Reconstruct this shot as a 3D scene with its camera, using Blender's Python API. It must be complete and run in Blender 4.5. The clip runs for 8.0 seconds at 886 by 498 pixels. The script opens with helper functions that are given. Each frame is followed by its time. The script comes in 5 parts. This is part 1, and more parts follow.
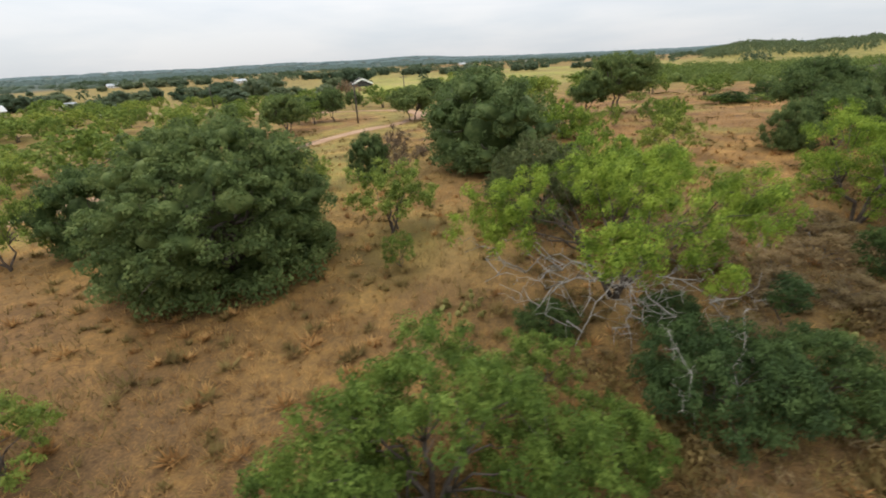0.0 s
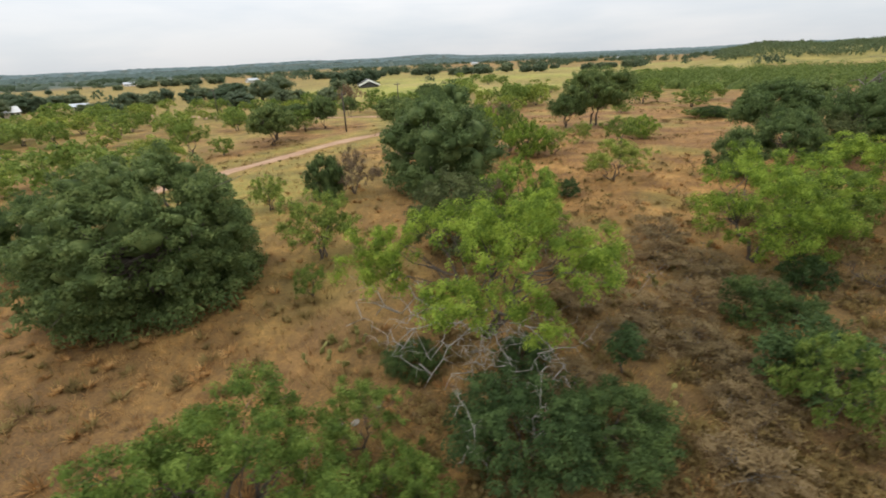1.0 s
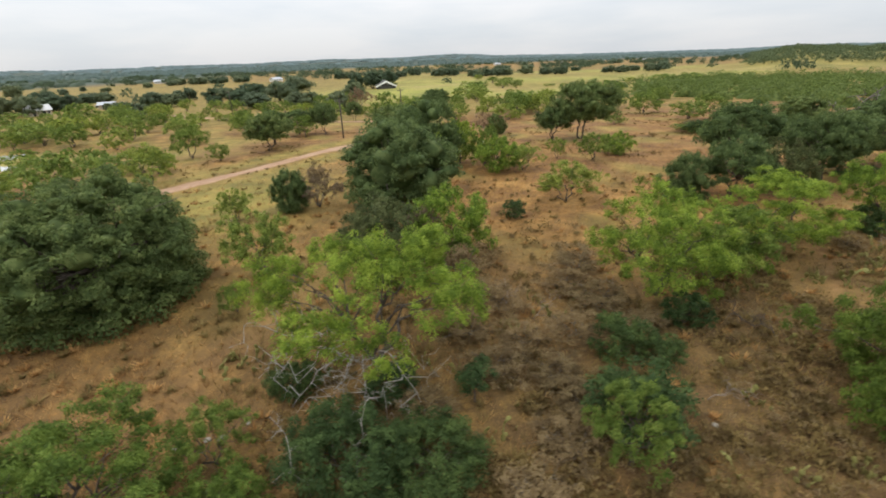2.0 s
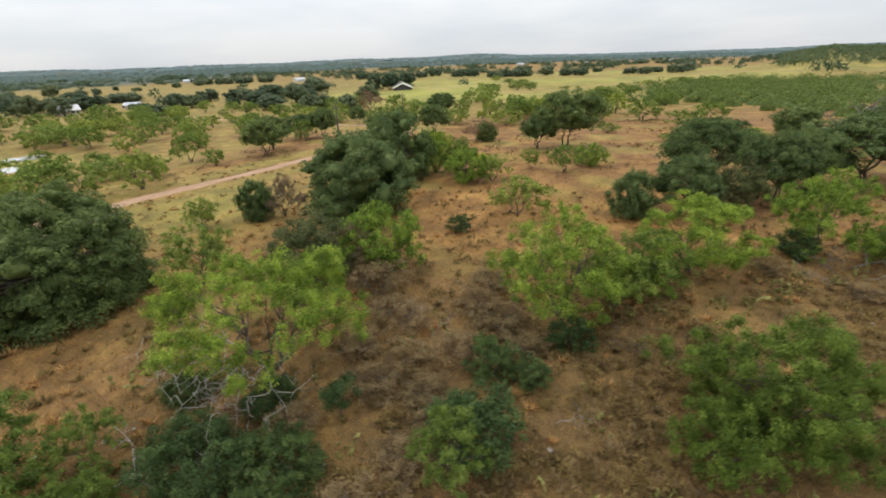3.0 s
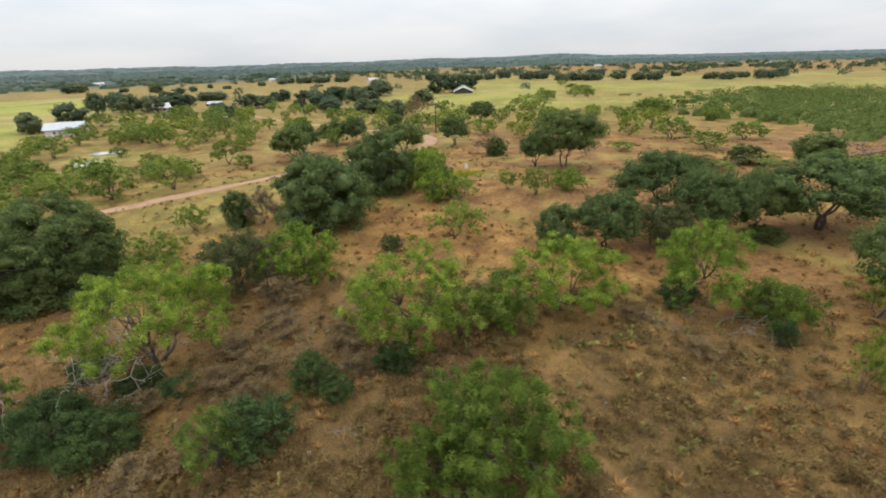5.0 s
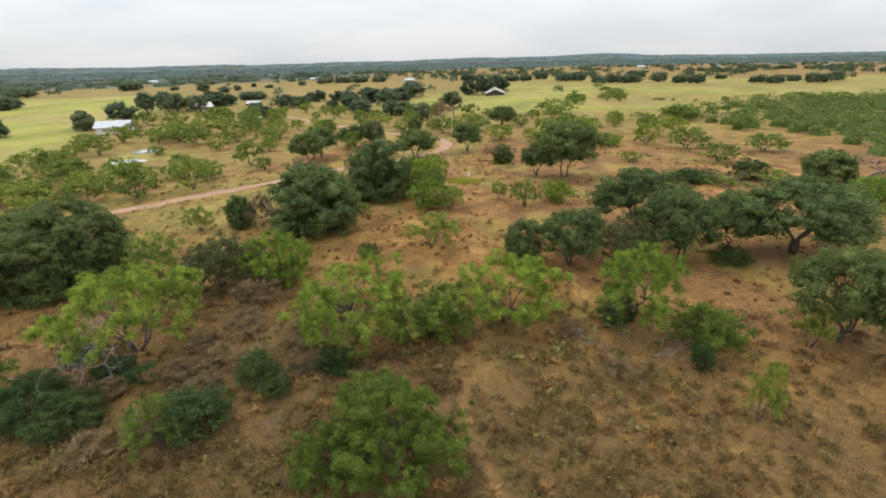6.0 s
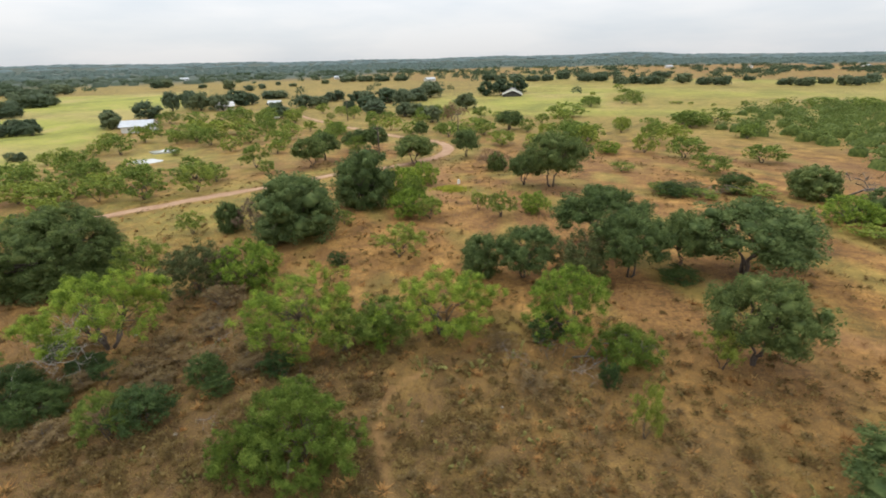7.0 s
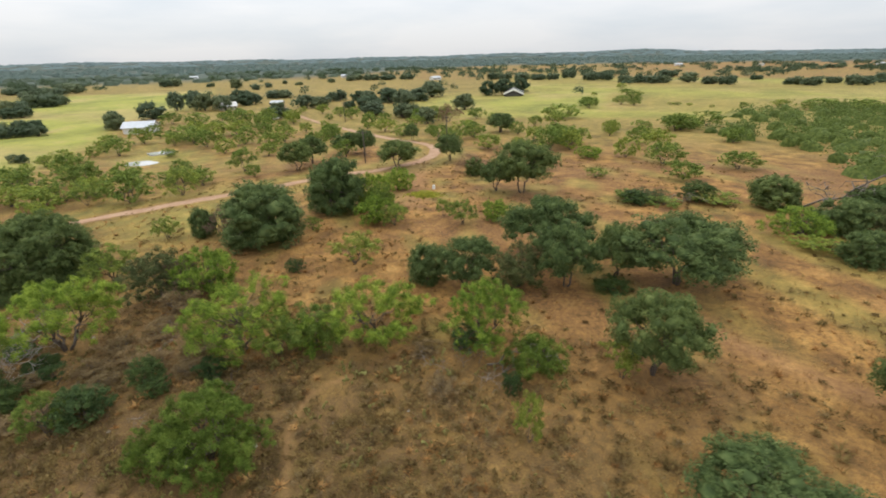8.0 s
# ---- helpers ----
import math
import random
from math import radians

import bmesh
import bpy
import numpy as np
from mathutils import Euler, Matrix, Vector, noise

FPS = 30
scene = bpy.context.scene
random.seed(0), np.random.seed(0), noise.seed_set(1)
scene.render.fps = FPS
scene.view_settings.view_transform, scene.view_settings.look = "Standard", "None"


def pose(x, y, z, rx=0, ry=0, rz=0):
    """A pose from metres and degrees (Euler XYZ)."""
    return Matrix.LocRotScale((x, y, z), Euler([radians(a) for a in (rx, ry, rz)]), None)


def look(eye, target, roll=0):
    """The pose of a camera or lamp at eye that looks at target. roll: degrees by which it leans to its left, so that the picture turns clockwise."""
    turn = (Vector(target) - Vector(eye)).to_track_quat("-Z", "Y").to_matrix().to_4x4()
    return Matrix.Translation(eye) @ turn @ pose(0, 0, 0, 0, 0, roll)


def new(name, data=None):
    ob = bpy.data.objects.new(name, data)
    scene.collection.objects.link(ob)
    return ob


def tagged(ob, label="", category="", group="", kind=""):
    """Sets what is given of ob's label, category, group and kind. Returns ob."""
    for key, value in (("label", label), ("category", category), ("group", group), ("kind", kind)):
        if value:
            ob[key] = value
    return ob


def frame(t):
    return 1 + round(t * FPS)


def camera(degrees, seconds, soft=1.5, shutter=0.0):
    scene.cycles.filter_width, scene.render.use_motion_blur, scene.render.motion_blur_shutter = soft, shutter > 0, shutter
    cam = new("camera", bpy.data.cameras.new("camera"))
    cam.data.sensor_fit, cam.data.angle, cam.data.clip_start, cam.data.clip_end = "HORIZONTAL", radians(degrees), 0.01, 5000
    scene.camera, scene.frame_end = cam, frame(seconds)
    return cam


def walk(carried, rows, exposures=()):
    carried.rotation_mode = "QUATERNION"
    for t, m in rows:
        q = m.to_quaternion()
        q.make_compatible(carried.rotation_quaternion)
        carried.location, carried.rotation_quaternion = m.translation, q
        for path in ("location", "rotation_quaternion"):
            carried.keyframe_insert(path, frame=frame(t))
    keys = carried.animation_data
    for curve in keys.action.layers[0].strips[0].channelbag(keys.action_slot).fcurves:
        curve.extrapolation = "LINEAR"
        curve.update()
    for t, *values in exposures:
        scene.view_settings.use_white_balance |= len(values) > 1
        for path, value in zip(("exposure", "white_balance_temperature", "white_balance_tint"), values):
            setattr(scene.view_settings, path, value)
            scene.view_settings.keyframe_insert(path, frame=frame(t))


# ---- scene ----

# ================= camera and its walk =================
cam = camera(90.1, 8.0, soft=1.85, shutter=0.35)
PATH = [
    (0.0, 0.00, 0.00, 9.20, 0.07, -23.44, -2.67),
    (0.5, 2.60, -0.34, 10.23, 0.78, -23.53, -2.60),
    (1.0, 5.44, -0.48, 11.14, 1.71, -23.56, -2.45),
    (1.5, 8.33, -0.71, 12.00, 3.04, -23.56, -2.27),
    (2.0, 11.40, -0.97, 12.77, 4.57, -23.53, -1.96),
    (3.5, 20.89, -0.91, 14.62, 9.41, -23.50, -1.97),
    (4.0, 24.00, -0.93, 15.30, 11.60, -23.49, -1.85),
    (4.5, 26.98, -0.83, 15.92, 14.22, -23.41, -1.72),
    (6.0, 35.94, -0.31, 18.15, 21.72, -23.29, -1.42),
    (6.5, 38.82, 0.11, 19.09, 23.46, -23.40, -1.26),
    (7.0, 41.83, 0.57, 20.06, 24.74, -23.48, -1.20),
    (7.5, 44.85, 1.19, 20.98, 25.60, -23.67, -1.21),
    (8.0, 48.01, 1.90, 21.79, 26.01, -23.78, -1.29),
]
walk(cam, [(t, pose(x, y, z, 90 + pitch, 0, yaw) @ pose(0, 0, 0, 0, 0, roll)) for t, x, y, z, yaw, pitch, roll in PATH])

# ================= world, sun, exposure =================
SUN_ELEVATION, SUN_TURN = radians(52), radians(-62)
sky_world = bpy.data.worlds.new("overcast_sky")
scene.world = sky_world
sky_world.use_nodes = True
wn, wl = sky_world.node_tree.nodes, sky_world.node_tree.links
wn.clear()
sky = wn.new("ShaderNodeTexSky")
sky.sky_type, sky.sun_disc = "NISHITA", False
sky.sun_elevation, sky.sun_rotation = SUN_ELEVATION, SUN_TURN
clear = wn.new("ShaderNodeBackground")
clear.inputs["Strength"].default_value = 0.09
wl.new(sky.outputs["Color"], clear.inputs["Color"])
way = wn.new("ShaderNodeTexCoord")
flat = wn.new("ShaderNodeMapping")
flat.inputs["Scale"].default_value = (1.1, 1.1, 6.0)
wl.new(way.outputs["Generated"], flat.inputs["Vector"])
puff = wn.new("ShaderNodeTexNoise")
puff.inputs["Scale"].default_value, puff.inputs["Detail"].default_value = 2.6, 6.0
puff.inputs["Roughness"].default_value = 0.52
wl.new(flat.outputs["Vector"], puff.inputs["Vector"])
cloud_ramp = wn.new("ShaderNodeValToRGB")
cloud_ramp.color_ramp.elements[0].position, cloud_ramp.color_ramp.elements[1].position = 0.33, 0.62
cloud_ramp.color_ramp.elements[0].color = (0.74, 0.79, 0.845, 1)
cloud_ramp.color_ramp.elements[1].color = (0.89, 0.90, 0.92, 1)
wl.new(puff.outputs["Fac"], cloud_ramp.inputs["Fac"])
cloud = wn.new("ShaderNodeBackground")
up = wn.new("ShaderNodeSeparateXYZ")
wl.new(way.outputs["Generated"], up.inputs[0])
rise = wn.new("ShaderNodeMapRange")
rise.inputs["From Min"].default_value, rise.inputs["From Max"].default_value = 0.0, 1.0
rise.inputs["To Min"].default_value, rise.inputs["To Max"].default_value = 0.9, 3.05
wl.new(up.outputs["Z"], rise.inputs["Value"])
wl.new(rise.outputs[0], cloud.inputs["Strength"])
wl.new(cloud_ramp.outputs["Color"], cloud.inputs["Color"])
both = wn.new("ShaderNodeMixShader")
both.inputs["Fac"].default_value = 0.9
wl.new(clear.outputs[0], both.inputs[1])
wl.new(cloud.outputs[0], both.inputs[2])
wout = wn.new("ShaderNodeOutputWorld")
wl.new(both.outputs[0], wout.inputs["Surface"])

sun_data = bpy.data.lights.new("sun", "SUN")
sun_data.energy, sun_data.angle, sun_data.color = 0.95, radians(16), (1.0, 0.93, 0.80)
sun = new("sun", sun_data)
toward = Vector((math.sin(SUN_TURN) * math.cos(SUN_ELEVATION), math.cos(SUN_TURN) * math.cos(SUN_ELEVATION), math.sin(SUN_ELEVATION)))
sun.matrix_basis = look(toward * 100, (0, 0, 0))
scene.view_settings.exposure = 0.0


# ================= materials =================
def material(name, rough=0.8, metal=0.0):
    mat = bpy.data.materials.new(name)
    mat.use_nodes = True
    nodes, links = mat.node_tree.nodes, mat.node_tree.links
    bsdf = nodes["Principled BSDF"]
    bsdf.inputs["Roughness"].default_value = rough
    bsdf.inputs["Metallic"].default_value = metal
    bsdf.inputs["Specular IOR Level"].default_value = 0.25
    return mat, nodes, links, bsdf


def noise_node(nodes, links, scale, detail=4.0, rough=0.55, kind="Object"):
    coord = nodes.new("ShaderNodeTexCoord")
    tex = nodes.new("ShaderNodeTexNoise")
    tex.inputs["Scale"].default_value, tex.inputs["Detail"].default_value = scale, detail
    tex.inputs["Roughness"].default_value = rough
    links.new(coord.outputs[kind], tex.inputs["Vector"])
    return tex.outputs["Fac"]


def ramp(nodes, links, fac, stops):
    node = nodes.new("ShaderNodeValToRGB")
    elements = node.color_ramp.elements
    while len(elements) < len(stops):
        elements.new(0.5)
    for element, (at, colour) in zip(elements, stops):
        element.position, element.color = at, (*colour, 1)
    links.new(fac, node.inputs["Fac"])
    return node.outputs["Color"]


def mixed(nodes, links, fac, a, b, how="MIX"):
    node = nodes.new("ShaderNodeMix")
    node.data_type, node.blend_type = "RGBA", how
    for socket, value in ((node.inputs[0], fac), (node.inputs[6], a), (node.inputs[7], b)):
        if isinstance(value, (int, float)):
            socket.default_value = value
        elif isinstance(value, tuple):
            socket.default_value = (*value, 1)
        else:
            links.new(value, socket)
    return node.outputs[2]


def bumped(nodes, links, bsdf, height, strength, distance):
    node = nodes.new("ShaderNodeBump")
    node.inputs["Strength"].default_value, node.inputs["Distance"].default_value = strength, distance
    links.new(height, node.inputs["Height"])
    links.new(node.outputs["Normal"], bsdf.inputs["Normal"])


def leaf_material(name, dark, mid, light, thin=0.3, spread=0.35):
    """Leaves that differ one from another and from tree to tree, and let a little light through."""
    mat, nodes, links, bsdf = material(name, 0.7)
    bsdf.inputs["Specular IOR Level"].default_value = 0.12
    geo, info = nodes.new("ShaderNodeNewGeometry"), nodes.new("ShaderNodeObjectInfo")
    patches = noise_node(nodes, links, 1.3, 3.0)
    colour = ramp(nodes, links, geo.outputs["Random Per Island"], [(0.0, dark), (0.55, mid), (1.0, light)])
    colour = mixed(nodes, links, 0.65, colour, ramp(nodes, links, patches, [(0.41, dark), (0.5, mid), (0.59, light)]))
    tree = ramp(nodes, links, info.outputs["Random"], [(0.0, (1 - spread, 1 - spread * 0.8, 1 - spread)), (0.5, (1, 1, 1)), (1.0, (1 + spread, 1 + spread * 0.6, 1))])
    colour = mixed(nodes, links, 1.0, colour, tree, "MULTIPLY")
    links.new(colour, bsdf.inputs["Base Color"])
    through_leaf = nodes.new("ShaderNodeBsdfTranslucent")
    links.new(colour, through_leaf.inputs["Color"])
    blend = nodes.new("ShaderNodeMixShader")
    blend.inputs["Fac"].default_value = thin
    links.new(bsdf.outputs[0], blend.inputs[1])
    links.new(through_leaf.outputs[0], blend.inputs[2])
    links.new(blend.outputs[0], nodes["Material Output"].inputs["Surface"])
    return mat


def plain_rough(name, a, b, scale, rough=0.85, bump=0.4, size=0.02, metal=0.0, kind="Object"):
    """A worn surface: two tones at two scales with fine relief."""
    mat, nodes, links, bsdf = material(name, rough, metal)
    coarse, fine = noise_node(nodes, links, scale, kind=kind), noise_node(nodes, links, scale * 9, kind=kind)
    colour = ramp(nodes, links, coarse, [(0.35, a), (0.65, b)])
    colour = mixed(nodes, links, 0.35, colour, ramp(nodes, links, fine, [(0.3, tuple(v * 0.7 for v in a)), (0.7, tuple(min(1, v * 1.2) for v in b))]))
    links.new(colour, bsdf.inputs["Base Color"])
    bumped(nodes, links, bsdf, fine, bump, size)
    return mat


OAK_LEAF = leaf_material("oak_leaf", (0.066, 0.098, 0.036), (0.104, 0.149, 0.049), (0.184, 0.232, 0.082), 0.45, 0.18)
SHRUB_LEAF = leaf_material("shrub_leaf", (0.039, 0.066, 0.024), (0.060, 0.098, 0.032), (0.098, 0.146, 0.046), 0.4, 0.2)
MESQUITE_LEAF = leaf_material("mesquite_leaf", (0.072, 0.118, 0.020), (0.170, 0.255, 0.036), (0.325, 0.42, 0.068), 0.45, 0.12)
DEEP_LEAF = leaf_material("deep_green_bush_leaf", (0.052, 0.086, 0.018), (0.100, 0.158, 0.030), (0.19, 0.26, 0.054), 0.42, 0.1)
BUSH_LEAF = leaf_material("mesquite_bush_leaf", (0.060, 0.093, 0.018), (0.118, 0.174, 0.029), (0.22, 0.288, 0.053), 0.45, 0.1)
PALE_LEAF = leaf_material("pale_mesquite_leaf", (0.088, 0.130, 0.027), (0.165, 0.225, 0.044), (0.27, 0.325, 0.075), 0.42, 0.3)
THICKET_LEAF = leaf_material("thicket_leaf", (0.052, 0.068, 0.026), (0.084, 0.102, 0.038), (0.130, 0.146, 0.058), 0.35, 0.15)
# horizon leaves: the air's blue haze is painted into their base colour
HAZY_LEAF = leaf_material("hazy_horizon_leaf", (0.21, 0.275, 0.29), (0.225, 0.29, 0.305), (0.24, 0.305, 0.32), 0.5)
# distant woods leaves, lightened and greyed in colour to stand for haze
HAZED_WOODS_LEAF = leaf_material("hazed_woods_leaf", (0.155, 0.205, 0.19), (0.17, 0.222, 0.205), (0.185, 0.238, 0.22), 0.5)
# far oak leaves, with some haze mixed into the green as grey
HAZED_OAK_LEAF = leaf_material("hazed_oak_leaf", (0.082, 0.112, 0.068), (0.114, 0.150, 0.088), (0.150, 0.188, 0.11), 0.5)
DRY_LEAF = leaf_material("dry_twig_leaf", (0.115, 0.078, 0.050), (0.185, 0.130, 0.086), (0.27, 0.20, 0.138), 0.35)
DRY_BRUSH = leaf_material("dry_brush_twig", (0.122, 0.084, 0.042), (0.200, 0.142, 0.070), (0.29, 0.213, 0.11), 0.4, 0.1)
FRESH_GRASS = leaf_material("fresh_grass_blade", (0.20, 0.21, 0.028), (0.31, 0.31, 0.042), (0.42, 0.40, 0.06), 0.4, 0.1)
STRAW = leaf_material("dry_grass_blade", (0.185, 0.097, 0.036), (0.325, 0.180, 0.066), (0.465, 0.295, 0.122), 0.38, 0.1)
OLIVE_GRASS = leaf_material("olive_weed", (0.104, 0.074, 0.027), (0.182, 0.132, 0.048), (0.265, 0.197, 0.075), 0.4, 0.1)
BARK = plain_rough("dark_bark", (0.060, 0.047, 0.038), (0.14, 0.112, 0.09), 3.0, 0.9, 0.7, 0.03)
DEAD_WOOD = plain_rough("weathered_dead_wood", (0.15, 0.118, 0.092), (0.28, 0.23, 0.185), 4.0, 0.85, 0.5, 0.01)
GREY_WOOD = plain_rough("grey_dead_wood", (0.085, 0.072, 0.058), (0.19, 0.165, 0.14), 4.0, 0.85, 0.5, 0.01)
BLEACHED_WOOD = plain_rough("bleached_dead_wood", (0.20, 0.18, 0.155), (0.37, 0.34, 0.30), 4.0, 0.85, 0.5, 0.01)
CACTUS_SKIN = plain_rough("cactus_skin", (0.13, 0.128, 0.036), (0.235, 0.212, 0.066), 2.5, 0.85, 0.2, 0.01)
POLE_WOOD = plain_rough("creosoted_pole", (0.05, 0.04, 0.032), (0.11, 0.09, 0.075), 2.0, 0.85, 0.5, 0.01)
ROAD_DIRT = plain_rough("caliche_road", (0.26, 0.15, 0.088), (0.36, 0.235, 0.15), 0.25, 0.95, 0.5, 0.05)
METAL_ROOF = plain_rough("galvanised_roof", (0.36, 0.38, 0.41), (0.46, 0.48, 0.50), 0.4, 0.7)
DARK_ROOF_AND_SHADE = plain_rough("dark_roof_and_shade", (0.045, 0.042, 0.04), (0.085, 0.08, 0.076), 0.6, 0.9)
WHITE_ROOF = plain_rough("white_painted_roof", (0.46, 0.455, 0.44), (0.55, 0.545, 0.53), 0.5, 0.75, 0.1, 0.01)
WHITE_TRIM = plain_rough("white_trim_paint", (0.76, 0.76, 0.74), (0.84, 0.84, 0.83), 0.5, 0.6, 0.1, 0.01)
WHITE_WALL = plain_rough("pale_wall", (0.55, 0.54, 0.50), (0.70, 0.69, 0.66), 0.5, 0.8, 0.2, 0.01)
TAN_WALL = plain_rough("tan_wall", (0.34, 0.28, 0.21), (0.46, 0.40, 0.31), 0.5, 0.8, 0.2, 0.01)
STONE = plain_rough("pale_limestone", (0.20, 0.175, 0.14), (0.33, 0.30, 0.25), 3.0, 0.9, 0.6, 0.02)
GLAZING, _n, _l, _b = material("dark_window_glass", 0.08)
_b.inputs["Base Color"].default_value = (0.03, 0.035, 0.04, 1)
POND_WATER, _n, _l, _b = material("still_pond_water", 0.04)
_b.inputs["Base Color"].default_value = (0.40, 0.40, 0.37, 1)
_b.inputs["Specular IOR Level"].default_value = 0.5
bumped(_n, _l, _b, noise_node(_n, _l, 1.5), 0.05, 0.02)


def ground_material():
    mat, nodes, links, bsdf = material("dry_pasture", 0.95)
    broad = noise_node(nodes, links, 0.045, 5.0)
    middle = noise_node(nodes, links, 0.33, 6.0, 0.6)
    fine = noise_node(nodes, links, 2.6, 6.0, 0.65)
    grain = noise_node(nodes, links, 11.0, 4.0, 0.7)
    dry = ramp(nodes, links, middle, [(0.30, (0.10, 0.051, 0.018)), (0.46, (0.196, 0.103, 0.031)), (0.58, (0.292, 0.159, 0.047)), (0.72, (0.385, 0.23, 0.076))])
    soil = ramp(nodes, links, fine, [(0.3, (0.12, 0.060, 0.024)), (0.7, (0.235, 0.126, 0.05))])
    colour = mixed(nodes, links, ramp(nodes, links, broad, [(0.45, (0, 0, 0)), (0.62, (0.75, 0.75, 0.75))]), dry, soil)
    colour = mixed(nodes, links, 0.7, colour, ramp(nodes, links, fine, [(0.32, (0.32, 0.30, 0.28)), (0.5, (0.92, 0.92, 0.92)), (0.68, (1.3, 1.25, 1.15))]), "MULTIPLY")
    weeds = ramp(nodes, links, mixed(nodes, links, 0.5, broad, middle), [(0.36, (0.10, 0.10, 0.024)), (0.5, (0.205, 0.18, 0.040)), (0.62, (0.32, 0.245, 0.066))])
    cover = nodes.new("ShaderNodeAttribute")
    cover.attribute_name = "cover"
    parts = nodes.new("ShaderNodeSeparateColor")
    links.new(cover.outputs["Color"], parts.inputs["Color"])
    colour = mixed(nodes, links, parts.outputs["Green"], colour, weeds)
    wide = noise_node(nodes, links, 0.011, 4.0, 0.6)
    meadow = ramp(nodes, links, broad, [(0.3, (0.145, 0.165, 0.030)), (0.45, (0.22, 0.225, 0.042)), (0.6, (0.265, 0.275, 0.048)), (0.75, (0.315, 0.25, 0.08))])
    meadow = mixed(nodes, links, ramp(nodes, links, wide, [(0.49, (0, 0, 0)), (0.60, (0.6, 0.6, 0.6))]), meadow, ramp(nodes, links, broad, [(0.3, (0.26, 0.19, 0.075)), (0.7, (0.36, 0.27, 0.12))]))
    meadow = mixed(nodes, links, 0.6, meadow, ramp(nodes, links, middle, [(0.3, (0.68, 0.70, 0.66)), (0.5, (1, 1, 1)), (0.7, (1.25, 1.15, 1.1))]), "MULTIPLY")
    colour = mixed(nodes, links, parts.outputs["Red"], colour, meadow)
    woods = ramp(nodes, links, fine, [(0.3, (0.052, 0.07, 0.054)), (0.7, (0.064, 0.086, 0.067))])
    colour = mixed(nodes, links, parts.outputs["Blue"], colour, woods)
    colour = mixed(nodes, links, 0.6, colour, ramp(nodes, links, grain, [(0.34, (0.40, 0.37, 0.35)), (0.66, (1.35, 1.32, 1.25))]), "MULTIPLY")
    worn = ramp(nodes, links, fine, [(0.3, (0.19, 0.095, 0.042)), (0.7, (0.30, 0.165, 0.08))])
    colour = mixed(nodes, links, cover.outputs["Alpha"], colour, worn)
    litter = nodes.new("ShaderNodeAttribute")
    litter.attribute_name = "litter"
    spread = nodes.new("ShaderNodeMath")
    spread.operation = "MULTIPLY"
    links.new(litter.outputs["Fac"], spread.inputs[0])
    links.new(ramp(nodes, links, fine, [(0.34, (1, 1, 1)), (0.66, (0.6, 0.6, 0.6))]), spread.inputs[1])
    mould = ramp(nodes, links, grain, [(0.32, (0.046, 0.025, 0.011)), (0.5, (0.094, 0.053, 0.022)), (0.68, (0.158, 0.094, 0.040))])
    colour = mixed(nodes, links, spread.outputs[0], colour, mould)
    links.new(colour, bsdf.inputs["Base Color"])
    bumped(nodes, links, bsdf, grain, 0.5, 0.05)
    return mat


GROUND = ground_material()


# ================= helpers for building =================
def smooth01(v):
    v = np.clip(v, 0, 1)
    return v * v * (3 - 2 * v)


def height(x, y):
    """The lie of the land, in metres."""
    x, y = np.asarray(x, float), np.asarray(y, float)
    lean = 1 / (1 + np.maximum(0, y - 60) / 250)
    z = 0.038 * 90 * np.tanh(x / 90) * lean - 0.2 - 0.8 * smooth01((y - 45) / 30) - 8 * (1 - np.exp(-np.maximum(0, y - 70) / 260))
    z = z - 1.2 * np.exp(-(((x + 84) / 24) ** 2 + ((y - 80) / 16) ** 2))
    far = np.hypot(x, y)
    # wooded ridge on one side, and low hills all round the horizon
    turn = np.degrees(np.arctan2(-x, y))
    ridge = smooth01((-27 - turn) / 7) * smooth01((far - 430) / 330) * smooth01((150 + turn) / 40)
    z = z + ridge * (10.5 + 3.0 * np.exp(-((turn + 31) / 2.2) ** 2) + 1.6 * np.sin(turn * 0.7) + 1.0 * np.sin(turn * 1.9 + 1))
    hills = smooth01((far - 1600) / 2300) * (0.12 + 0.88 * smooth01((turn + 13) / 15))
    z = z + hills * (17 + 5 * np.sin(turn * 0.11 + 0.6) + 3.0 * np.sin(turn * 0.43) + 1.5 * np.sin(turn * 1.1 + 2))
    z = z + hills * 9 * np.exp(-((turn - 2) / 2.6) ** 2)
    return z


def relief(x, y):
    """Small unevenness near the flight line."""
    return 0.07 * np.sin(x * 0.83 + 1.3 * np.sin(y * 0.37)) * np.sin(y * 0.71 + 1.1 * np.sin(x * 0.29)) + 0.035 * np.sin(x * 2.3 + y * 1.1) * np.sin(y * 2.7 - x * 0.6)


def lie(x, y):
    return float(height(x, y) + relief(x, y))


def mesh_of(name, verts, faces, mat, smooth=False):
    data = bpy.data.meshes.new(name)
    data.from_pydata([tuple(v) for v in verts], [], [tuple(f) for f in faces])
    data.materials.append(mat)
    if smooth:
        data.polygons.foreach_set("use_smooth", [True] * len(data.polygons))
    data.update()
    return data


